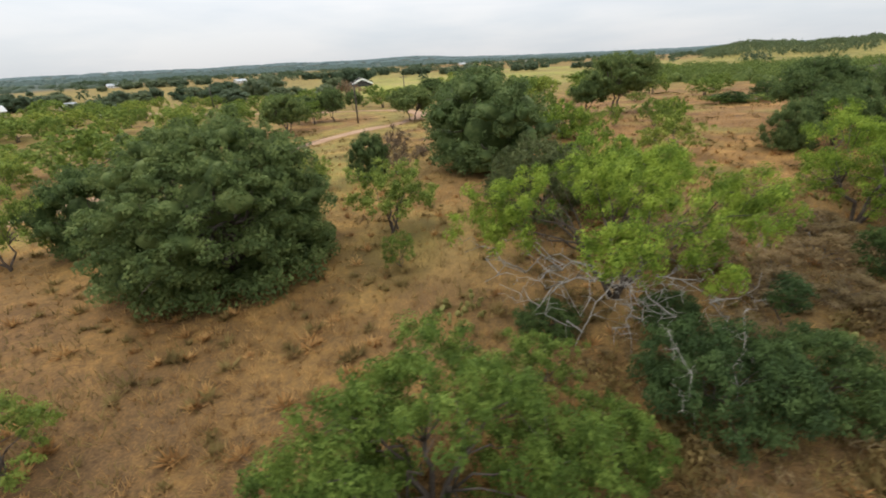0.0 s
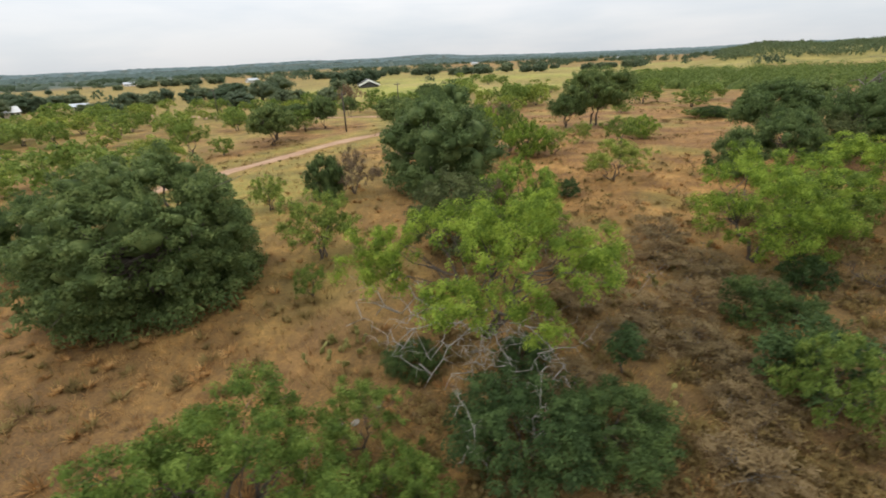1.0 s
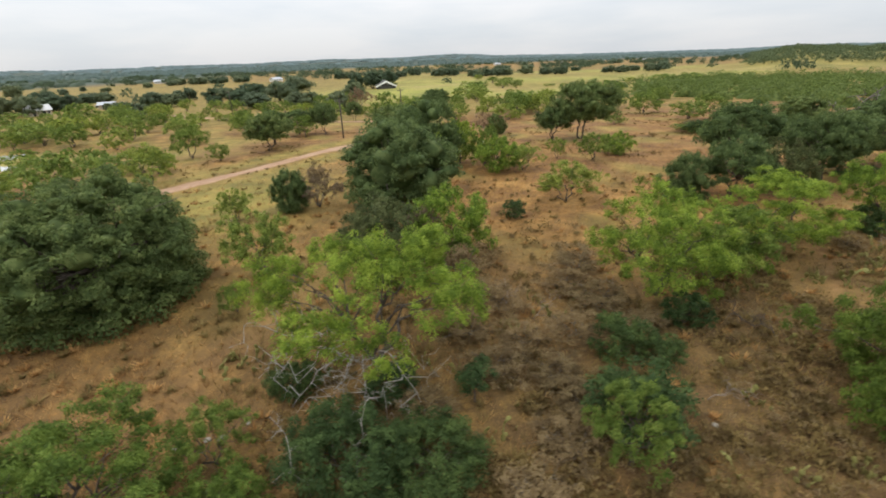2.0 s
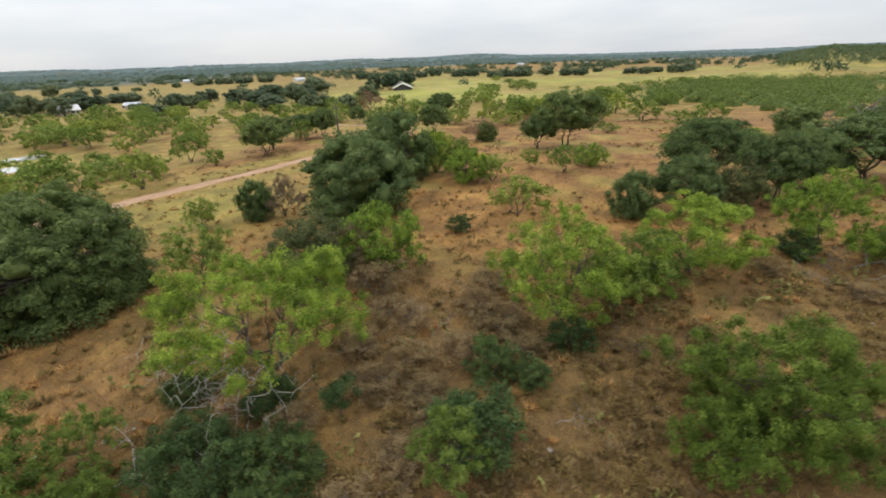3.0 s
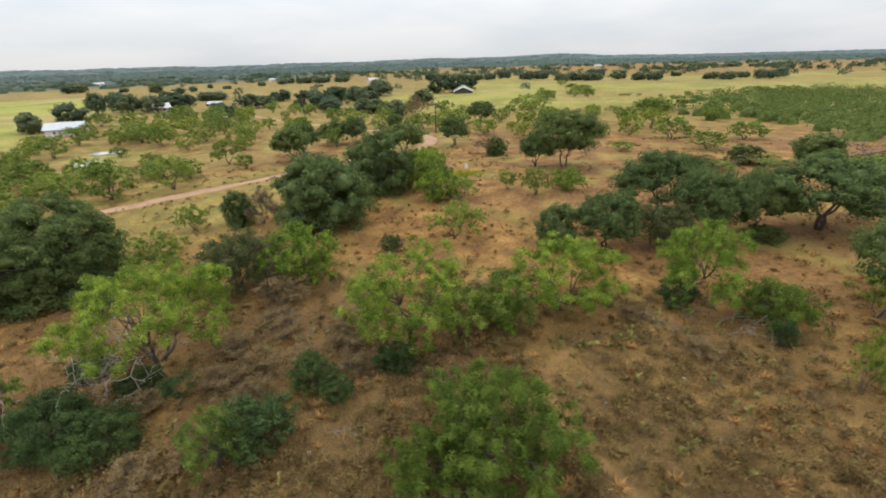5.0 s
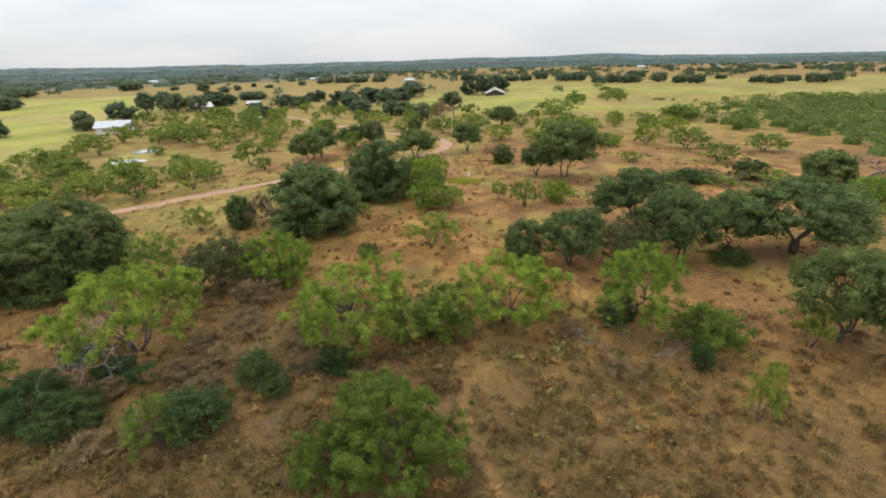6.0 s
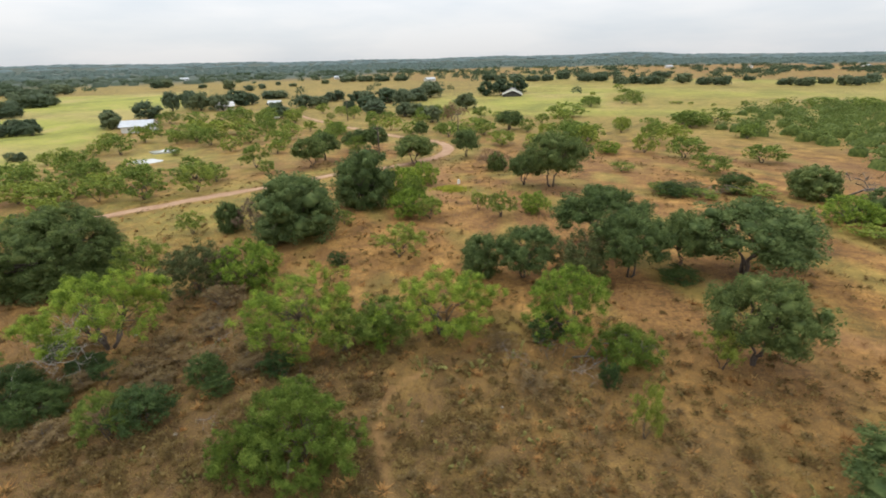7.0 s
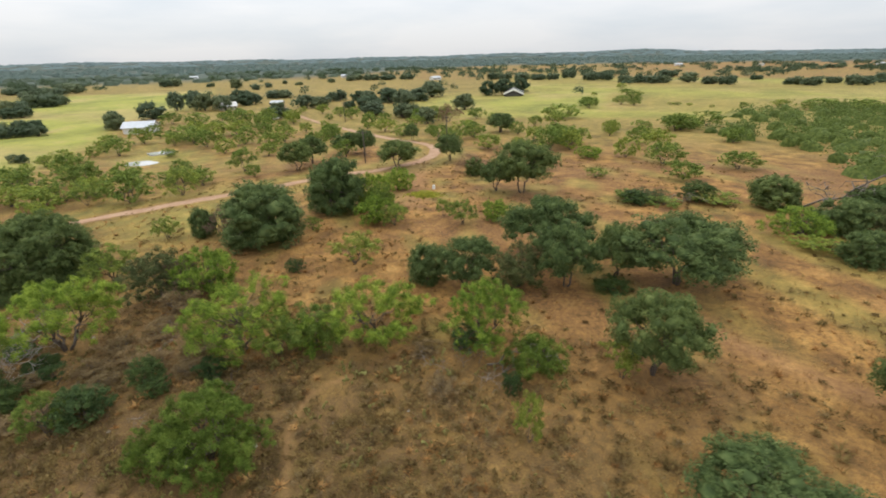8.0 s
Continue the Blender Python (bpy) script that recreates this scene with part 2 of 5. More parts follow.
def quads(name, corners, mat, core=None):
    """A mesh of loose pieces with three or four corners each (an array of n x k x 3), round an optional core of closed lumps."""
    n, k = corners.shape[:2]
    co = np.ascontiguousarray(corners, dtype=np.float32).reshape(-1, 3)
    index = np.arange(n * k, dtype=np.int32)
    starts = np.arange(0, n * k, k, dtype=np.int32)
    if core is not None:
        verts, faces = core
        starts = np.concatenate([starts, n * k + np.arange(0, len(faces) * 3, 3, dtype=np.int32)])
        index = np.concatenate([index, (np.asarray(faces) + n * k).astype(np.int32).ravel()])
        co = np.concatenate([co, np.asarray(verts, np.float32)])
    data = bpy.data.meshes.new(name)
    data.vertices.add(len(co))
    data.vertices.foreach_set("co", co.ravel())
    data.loops.add(len(index))
    data.loops.foreach_set("vertex_index", index)
    data.polygons.add(len(starts))
    data.polygons.foreach_set("loop_start", starts)
    data.materials.append(mat)
    data.update(calc_edges=True)
    return data


def part(name, data, parent, label=""):
    ob = new(name, data)
    ob.parent = parent
    if label:
        ob["label"] = label
    return ob


def unit(v):
    return v / np.maximum(np.linalg.norm(v, axis=-1, keepdims=True), 1e-9)


def leaf_quads(rng, clumps, n, length, width, droop=0.0, shell=0.5, gaps=-0.3):
    """Leaves strewn over rounded clumps: rows of centre x, y, z and the half-sizes across and upward."""
    clumps = np.asarray(clumps, float)
    centres, axes = clumps[:, :3], clumps[:, [3, 3, 4]]
    weight = clumps[:, 3] ** 2
    pick = rng.choice(len(clumps), n, p=weight / weight.sum())
    u = unit(rng.normal(size=(n, 3)))
    u[:, 2] = np.where((u[:, 2] < -0.25) & (rng.random(n) < 0.6), -u[:, 2], u[:, 2])
    p = centres[pick] + u * axes[pick] * (1 - shell * rng.random((n, 1)) ** 1.6)
    ph = rng.random(6) * 6.28
    wave = np.sin(p[:, 0] * 2.9 + ph[0] + np.sin(p[:, 1] * 1.9 + ph[1])) * np.sin(p[:, 1] * 3.1 + ph[2]) * np.sin(p[:, 2] * 3.7 + ph[3])
    keep = (wave > gaps) & (p[:, 2] > 0.06)
    p, u = p[keep], u[keep]
    m = len(p)
    normal = unit(unit(u) + rng.normal(size=(m, 3)) * 0.55 + (0, 0, 0.35))
    lean = rng.normal(size=(m, 3)) + np.array((0, 0, -droop)) + u * 0.6
    along = unit(lean - normal * (lean * normal).sum(1, keepdims=True))
    across = np.cross(normal, along)
    size = rng.uniform(0.65, 1.35, (m, 1))
    a, b = along * length * 0.5 * size, across * width * 0.5 * size
    fold = normal * width * 0.2 * size * rng.uniform(-1, 1, (m, 1))
    skew = rng.uniform(-0.5, 0.5, (m, 1))
    return np.stack([p - a + b * skew, p + b + fold + a * (0.6 + skew * 0.5), p - b - fold + a * (0.6 - skew * 0.5)], 1)


def tube(rows, sides=6):
    """A bent, tapered limb; rows of x, y, z, radius. Gives points and faces."""
    rows = np.asarray(rows, float)
    pts, rad = rows[:, :3], rows[:, 3]
    verts, faces = [], []
    for i in range(len(pts)):
        d = unit(pts[min(i + 1, len(pts) - 1)] - pts[max(i - 1, 0)])
        s = unit(np.cross(d, (0.3, 0.9, 0.12)))
        w = np.cross(d, s)
        for k in range(sides):
            a = 2 * math.pi * k / sides
            verts.append(pts[i] + rad[i] * (s * math.cos(a) + w * math.sin(a)))
    for i in range(len(pts) - 1):
        for k in range(sides):
            j = (k + 1) % sides
            faces.append((i * sides + k, i * sides + j, (i + 1) * sides + j, (i + 1) * sides + k))
    faces.append(tuple(range(sides - 1, -1, -1)))
    faces.append(tuple((len(pts) - 1) * sides + k for k in range(sides)))
    return verts, faces


def gathered(pieces):
    verts, faces = [], []
    for v, f in pieces:
        n = len(verts)
        verts += v
        faces += [tuple(i + n for i in face) for face in f]
    return verts, faces


def crooked(rng, a, b, r0, r1, steps=4, wander=0.08):
    a, b = np.asarray(a, float), np.asarray(b, float)
    span = np.linalg.norm(b - a)
    rows = []
    for i in range(steps + 1):
        k = i / steps
        off = rng.normal(size=3) * span * wander * math.sin(math.pi * k)
        off[2] += span * 0.10 * math.sin(math.pi * k)
        rows.append((*(a + (b - a) * k + off), r0 + (r1 - r0) * k))
    return rows


def limbs(rng, clumps, stems, fork, r_stem, share=1.0, twig=0.02):
    """Stems from the root to forks, and a bent limb from a fork to each clump that has one."""
    pieces, forks = [], []
    spread = np.asarray([c[:2] for c in clumps])
    reach = np.abs(spread).max()
    for k in range(stems):
        a = 2 * math.pi * (k + rng.random() * 0.6) / stems
        out = reach * rng.uniform(0.14, 0.3) * (1 if stems > 1 else 0.3)
        top = np.array((math.cos(a) * out, math.sin(a) * out, fork * rng.uniform(0.8, 1.15)))
        root = np.array((math.cos(a) * r_stem * 0.8, math.sin(a) * r_stem * 0.8, -0.25)) * (1 if stems > 1 else (0, 0, 1))
        rows = crooked(rng, root, top, r_stem * 1.25, r_stem * 0.7, 4, 0.1)
        pieces.append(tube(rows, 6))
        forks.append(top)
    for c in clumps:
        if rng.random() > share:
            continue
        centre = np.asarray(c[:3])
        start = min(forks, key=lambda q: np.linalg.norm(q - centre) + rng.random() * 0.4)
        mid = start + (centre - start) * 0.55 + np.array((0, 0, 0.06 * np.linalg.norm(centre - start)))
        pieces.append(tube(crooked(rng, start, mid, r_stem * 0.5, r_stem * 0.26, 3, 0.1), 4))
        pieces.append(tube(crooked(rng, mid, centre, r_stem * 0.26, twig, 2, 0.12), 3))
        for _ in range(1):
            tip = centre + rng.normal(size=3) * (c[3], c[3], c[4]) * 0.7
            pieces.append(tube(crooked(rng, mid + (centre - mid) * 0.5, tip, r_stem * 0.12, twig * 0.6, 2, 0.1), 3))
    return gathered(pieces)


def clumps_on(rng, n, R, h, low, high, size, flat=0.75, jitter=0.18, fill=0.25):
    """Clumps on an uneven dome from height low to high and R wide."""
    mid, half = (low + high) / 2, (high - low) / 2
    rows = []
    skew = rng.random(4) * 6.28
    for i in range(n):
        k = (i + 0.5) / n
        zed = 1 - 2 * k
        a = i * 2.39996 + rng.random() * 0.5
        ring = math.sqrt(max(0, 1 - zed * zed))
        bulge = 1 + 0.16 * math.sin(2 * a + skew[0]) + 0.12 * math.sin(3 * a + skew[1]) + rng.normal() * jitter * 0.5
        deep = 1.0 if rng.random() > fill else rng.uniform(0.3, 0.75)
        s = size * rng.uniform(0.7, 1.35)
        x = math.cos(a) * ring * (R - s * 0.7) * bulge * deep
        y = math.sin(a) * ring * (R - s * 0.7) * bulge * deep
        z = mid + zed * (half - s * 0.5) * deep * (1 + rng.normal() * 0.06)
        rows.append((x, y, max(z, s * 0.35), s, s * flat))
    rows = np.array(rows)
    k = R / np.percentile(np.hypot(rows[:, 0], rows[:, 1]) + rows[:, 3] * 0.9, 90)
    kz = high / (rows[:, 2] + rows[:, 4]).max()
    return [tuple(row) for row in rows * (k, k, kz, k, kz)]


def lobed(rng, n, R, low, high, lobe, flat, per, small, under=0.55, even=0.12, gap=0.0):
    """A crown of billowing lobes, each with its own cap of small clumps. Gives the clumps and the lobes."""
    mid, half = (low + high) / 2, (high - low) / 2
    skew = rng.random(3) * 6.28
    lobes, rows = [], []
    for i in range(n):
        zed = 1 - (1 + under) * (i + 0.5) / n
        a = i * 2.39996 + rng.normal() * 0.3
        if i > 2 and rng.random() < gap:
            continue
        s = R * lobe * rng.uniform(0.72, 1.35)
        ring = math.sqrt(max(0, 1 - zed * zed)) ** 0.95
        bulge = 1 + 0.15 * math.sin(2 * a + skew[0]) + 0.1 * math.sin(3 * a + skew[1]) + rng.normal() * even
        lobes.append((math.cos(a) * ring * (R - s) * bulge, math.sin(a) * ring * (R - s) * bulge, mid + zed * (half - s * flat * 0.7) + rng.normal() * half * even * 0.6, s, s * flat))
    for x, y, z, s, sz in lobes:
        away = math.hypot(x, y) / R
        for j in range(per):
            up = 1 - 1.55 * (j + 0.5) / per
            a = j * 2.39996 + rng.random() * 0.9
            ring = math.sqrt(max(0, 1 - up * up))
            c = s * small * rng.uniform(0.7, 1.3)
            rows.append((x + math.cos(a) * ring * (s - c * 0.4) + x / R * c * 0.3, y + math.sin(a) * ring * (s - c * 0.4) + y / R * c * 0.3,
                         z + up * (sz - c * 0.3) - away * away * sz * 0.15, c, c * min(1.0, flat + 0.15)))
    rows, lobes = np.array(rows), np.array(lobes)
    k = R / np.percentile(np.hypot(rows[:, 0], rows[:, 1]) + rows[:, 3] * 0.9, 92)
    kz = high / (rows[:, 2] + rows[:, 4]).max()
    grown = np.array((k, k, kz, k, kz))
    rows, lobes = rows * grown, lobes * grown
    rows[:, 2] = np.maximum(rows[:, 2], rows[:, 4] * 0.4)
    return [tuple(r) for r in rows], [tuple(r) for r in lobes]


def cores(rng, lumps, share, fine=2):
    """Uneven closed lumps of inner foliage; lumps are rows of centre and half-sizes."""
    bm = bmesh.new()
    bmesh.ops.create_icosphere(bm, subdivisions=fine, radius=1.0)
    ball = np.array([v.co[:] for v in bm.verts])
    tri = np.array([[v.index for v in f.verts] for f in bm.faces])
    bm.free()
    verts, faces = [], []
    for i, (x, y, z, s, sz) in enumerate(lumps):
        rough = 1 + 0.16 * rng.normal(size=(len(ball), 1))
        v = ball * rough * (s * share, s * share, sz * share) + (x, y, z)
        v[:, 2] = np.maximum(v[:, 2], 0.05)
        verts.append(v)
        faces.append(tri + i * len(ball))
    return np.concatenate(verts), np.concatenate(faces)


def skirt(rng, n, R, size):
    """Low clumps all round, where the foliage hangs to the ground."""
    rows = []
    for i in range(n):
        a = 2 * math.pi * (i + rng.random()) / n
        s = size * rng.uniform(0.75, 1.2)
        out = (R - s * 0.75) * rng.uniform(0.88, 1.04)
        rows.append((math.cos(a) * out, math.sin(a) * out, s * rng.uniform(0.55, 1.5), s, s * 0.8))
    return rows


# ---- kinds of plants: (x, y) spread R 1, height h; each made once and then copied ----
PLANTS = {}


def plant(kind, variant):
    """The parts of one kind of plant, as meshes, with its own width and height."""
    key = (kind, variant)
    if key in PLANTS:
        return PLANTS[key]
    rng = np.random.default_rng(sum(ord(c) for c in kind) * 31 + variant * 7 + 5)
    made = []
    if kind == "oak_giant":
        R, h = 5.6, 8.2
        rows, lobes = lobed(rng, 105, R, -0.8, h, 0.195, 0.85, 7, 0.42, 0.97, 0.09, 0.08)
        hem = skirt(rng, 34, R, 0.9)
        made.append(("trunk", mesh_of("trunk", *limbs(rng, lobes, 3, h * 0.3, 0.3, 0.4), BARK, True)))
        leaves = leaf_quads(rng, rows + hem, 125000, 0.15, 0.125, 0.3, 0.55, -0.5)
        made.append(("crown", quads("crown", leaves, OAK_LEAF, cores(rng, lobes + [(0, 0, h * 0.42, R * 0.66, h * 0.4)], 0.5))))
    elif kind in ("oak", "field_oak"):
        R, h = 5.0, 7.0
        near = kind == "oak"
        rows, lobes = lobed(rng, 42, R, h * (0.20, 0.24, 0.16, 0.20)[variant % 4], h, 0.255, 0.68, 6, 0.48, 0.72, 0.12, 0.12)
        made.append(("trunk", mesh_of("trunk", *limbs(rng, lobes, (2, 3, 2, 3)[variant % 4], h * 0.34, 0.125, 1.0), BARK, True)))
        leaves = leaf_quads(rng, rows, 23000 if near else 9000, 0.19 if near else 0.32, 0.155 if near else 0.255, 0.3, 0.6, -0.28)
        made.append(("crown", quads("crown", leaves, OAK_LEAF, cores(rng, lobes, 0.5))))
    elif kind in ("oak_bush", "field_oak_bush"):
        R, h = 5.0, 7.7
        near = kind == "oak_bush"
        rows, lobes = lobed(rng, 56, R, -0.6, h, 0.24, 0.88, 6, 0.46, 0.95, 0.12, 0.1)
        made.append(("trunk", mesh_of("trunk", *limbs(rng, lobes, 3, h * 0.3, 0.18, 0.4), BARK, True)))
        leaves = leaf_quads(rng, rows + skirt(rng, 14, R * 0.9, 0.9), 23000 if near else 8000, 0.21 if near else 0.37, 0.17 if near else 0.29, 0.3, 0.6, -0.35)
        made.append(("crown", quads("crown", leaves, OAK_LEAF, cores(rng, lobes + [(0, 0, h * 0.4, R * 0.6, h * 0.35)], 0.6))))
    elif kind in ("bush_lobe", "bright_lobe"):
        R, h = 2.5, 2.2
        rows, lobes = lobed(rng, 26, R, -0.2, h, 0.30, 0.7, 6, 0.44, 0.85, 0.13)
        made.append(("trunk", mesh_of("trunk", *limbs(rng, lobes, 4, h * 0.3, 0.05, 0.8, 0.01), BARK, True)))
        made.append(("crown", quads("crown", leaf_quads(rng, rows, 20000, 0.132, 0.06, 0.7, 0.8, -0.15), DEEP_LEAF if kind == "bush_lobe" else BUSH_LEAF)))
    elif kind == "mesquite":
        R, h = 4.5, 6.2
        rows, lobes = lobed(rng, 44, R, h * 0.08, h, 0.24, 0.66, 6, 0.46, 0.85, 0.2, 0.3)
        made.append(("trunk", mesh_of("trunk", *limbs(rng, lobes, 3, h * 0.30, 0.10, 0.6, 0.012), BARK, True)))
        made.append(("crown", quads("crown", leaf_quads(rng, rows, 62000, 0.145, 0.06, 0.9, 1.0, -0.1), MESQUITE_LEAF)))
    elif kind == "old_mesquite":
        R, h = 6.0, 6.0
        rows, lobes = lobed(rng, 60, R, h * 0.26, h, 0.185, 0.72, 6, 0.46, 0.66, 0.2, 0.32)
        made.append(("trunk", mesh_of("trunk", *limbs(rng, lobes, 5, h * 0.28, 0.11, 0.6, 0.012), BARK, True)))
        made.append(("crown", quads("crown", leaf_quads(rng, rows, 88000, 0.148, 0.06, 0.9, 1.0, -0.06), MESQUITE_LEAF)))
    elif kind in ("mesquite_bush", "green_bush"):
        R, h = 4.3, 5.2
        rows, lobes = lobed(rng, 52, R, -0.3, h, 0.225, 0.8, 6, 0.46, 0.9, 0.2, 0.22)
        made.append(("trunk", mesh_of("trunk", *limbs(rng, lobes, 5, h * 0.3, 0.09, 0.8, 0.014), BARK, True)))
        made.append(("crown", quads("crown", leaf_quads(rng, rows, 78000, 0.132, 0.063, 0.7, 0.85, -0.12), BUSH_LEAF if kind == "mesquite_bush" else DEEP_LEAF)))
    elif kind == "mesquite_clump":
        R, h = 4.3, 5.2
        rows, lobes = lobed(rng, 38, R, 0.0, h, 0.255, 0.8, 6, 0.46, 0.9, 0.2, 0.25)
        made.append(("trunk", mesh_of("trunk", *limbs(rng, lobes, 4, h * 0.3, 0.09, 0.8, 0.014), BARK, True)))
        made.append(("crown", quads("crown", leaf_quads(rng, rows, 20000, 0.24, 0.12, 0.8, 0.9, -0.15), MESQUITE_LEAF)))
    elif kind == "small_mesquite":
        R, h = 3.0, 4.2
        rows, lobes = lobed(rng, 28, R, h * 0.12, h, 0.27, 0.66, 5, 0.48, 0.75, 0.22, 0.28)
        made.append(("trunk", mesh_of("trunk", *limbs(rng, lobes, 3 + variant % 2, h * 0.28, 0.06, 0.6, 0.010), BARK, True)))
        made.append(("crown", quads("crown", leaf_quads(rng, rows, 11500, 0.18, 0.081, 0.9, 0.95, -0.1), PALE_LEAF)))
    elif kind == "shrub":
        R, h = 1.4, 2.2
        rows, lobes = lobed(rng, 22, R, -0.15, h, 0.34, 0.8, 6, 0.45, 0.9, 0.1)
        made.append(("stem", mesh_of("stem", *limbs(rng, lobes, 4, h * 0.3, 0.035, 0.5, 0.008), BARK, True)))
        made.append(("crown", quads("crown", leaf_quads(rng, rows, 8500, 0.10, 0.075, 0.3, 0.7, -0.3), SHRUB_LEAF)))
    elif kind == "dense_shrub":
        R, h = 2.5, 2.5
        rows, lobes = lobed(rng, 40, R, -0.2, h, 0.27, 0.75, 6, 0.45, 0.9, 0.1)
        made.append(("stem", mesh_of("stem", *limbs(rng, lobes, 5, h * 0.3, 0.04, 0.4, 0.008), BARK, True)))
        made.append(("crown", quads("crown", leaf_quads(rng, rows + skirt(rng, 12, R, 0.45), 30000, 0.10, 0.07, 0.3, 0.65, -0.3), SHRUB_LEAF)))
    elif kind == "thicket":
        R, h = 3.6, 5.0
        rows, lobes = lobed(rng, 26, R, -0.2, h, 0.31, 0.75, 6, 0.44, 0.9, 0.12)
        made.append(("stem", mesh_of("stem", *limbs(rng, lobes, 6, h * 0.28, 0.05, 1.0, 0.012), BARK, True)))
        made.append(("crown", quads("crown", leaf_quads(rng, rows, 22000, 0.19, 0.10, 0.5, 0.9, -0.2), THICKET_LEAF)))
    elif kind == "bare_thicket":
        R, h = 3.6, 5.0
        rows, lobes = lobed(rng, 20, R, 0.0, h, 0.27, 0.8, 6, 0.46, 0.75, 0.2)
        made.append(("stem", mesh_of("stem", *limbs(rng, lobes, 6, h * 0.28, 0.05, 1.0, 0.012), GREY_WOOD, True)))
        made.append(("bare_crown", quads("bare_crown", leaf_quads(rng, rows, 12000, 0.30, 0.045, 0.2, 1.0, -0.3), DRY_LEAF)))
    elif kind == "dead_bush":
        R, h = 1.6, 2.4
        rows = clumps_on(rng, 36, R, h, 0.1, h, 0.4, 0.8, 0.4, fill=0.4)
        made.append(("stem", mesh_of("stem", *limbs(rng, rows, 6, h * 0.25, 0.03, 0.7, 0.008), GREY_WOOD, True)))
        made.append(("bare_crown", quads("bare_crown", leaf_quads(rng, rows, 4600, 0.20, 0.045, 0.0, 0.95, -0.2), DRY_BRUSH)))
    elif kind == "sapling":
        R, h = 0.9, 2.4
        rows = clumps_on(rng, 14, R, h, h * 0.35, h, 0.32, 0.9, 0.3, fill=0.4)
        made.append(("trunk", mesh_of("trunk", *limbs(rng, rows, 1, h * 0.4, 0.035, 0.8, 0.008), BARK, True)))
        made.append(("crown", quads("crown", leaf_quads(rng, rows, 2600, 0.13, 0.07, 0.5, 0.8, -0.2), SHRUB_LEAF)))
    elif kind == "far_oak":
        R, h = 5.0, 7.0
        rows, lobes = lobed(rng, 24, R, (0.10, -0.02, 0.06)[variant % 3] * h, h, 0.30, 0.80, 4, 0.5, 0.88, 0.14, 0.1)
        made.append(("trunk", mesh_of("trunk", *limbs(rng, lobes[:7], 2, h * 0.34, 0.24, 0.8), BARK, True)))
        made.append(("crown", quads("crown", leaf_quads(rng, rows + skirt(rng, 9, R * 0.9, 1.1), 2400, 0.46, 0.37, 0.3, 0.5, -0.5), HAZED_OAK_LEAF, cores(rng, lobes, 0.76))))
    elif kind == "distant_oak":
        R, h = 5.0, 7.0
        rows, lobes = lobed(rng, 12, R, -0.3, h, 0.44, 0.85, 4, 0.5, 0.9, 0.05)
        made.append(("trunk", mesh_of("trunk", *limbs(rng, lobes[:5], 2, h * 0.3, 0.26, 0.5), BARK, True)))
        made.append(("crown", quads("crown", leaf_quads(rng, rows + skirt(rng, 10, R * 0.95, 1.5), 620, 0.8, 0.62, 0.3, 0.4, -0.6), HAZED_OAK_LEAF, cores(rng, lobes, 0.85, 1))))
    elif kind == "far_mesquite":
        R, h = 3.0, 4.2
        rows, lobes = lobed(rng, 24, R, h * (0.0, 0.10, 0.03)[variant % 3], h, 0.31, 0.72, 4, 0.52, 0.85, 0.15, 0.1)
        made.append(("trunk", mesh_of("trunk", *limbs(rng, lobes[8:16], 3, h * 0.3, 0.07, 0.6, 0.012), BARK, True)))
        made.append(("crown", quads("crown", leaf_quads(rng, rows, 2200, 0.32, 0.23, 0.7, 0.8, -0.2), PALE_LEAF)))
    seen = np.empty(len(made[-1][1].vertices) * 3, np.float32)
    made[-1][1].vertices.foreach_get("co", seen)
    seen = seen.reshape(-1, 3)
    R, h = float(np.percentile(np.hypot(seen[:, 0], seen[:, 1]), 96)), float(np.percentile(seen[:, 2], 99.5))
    PLANTS[key] = (made, R, h)
    return PLANTS[key]


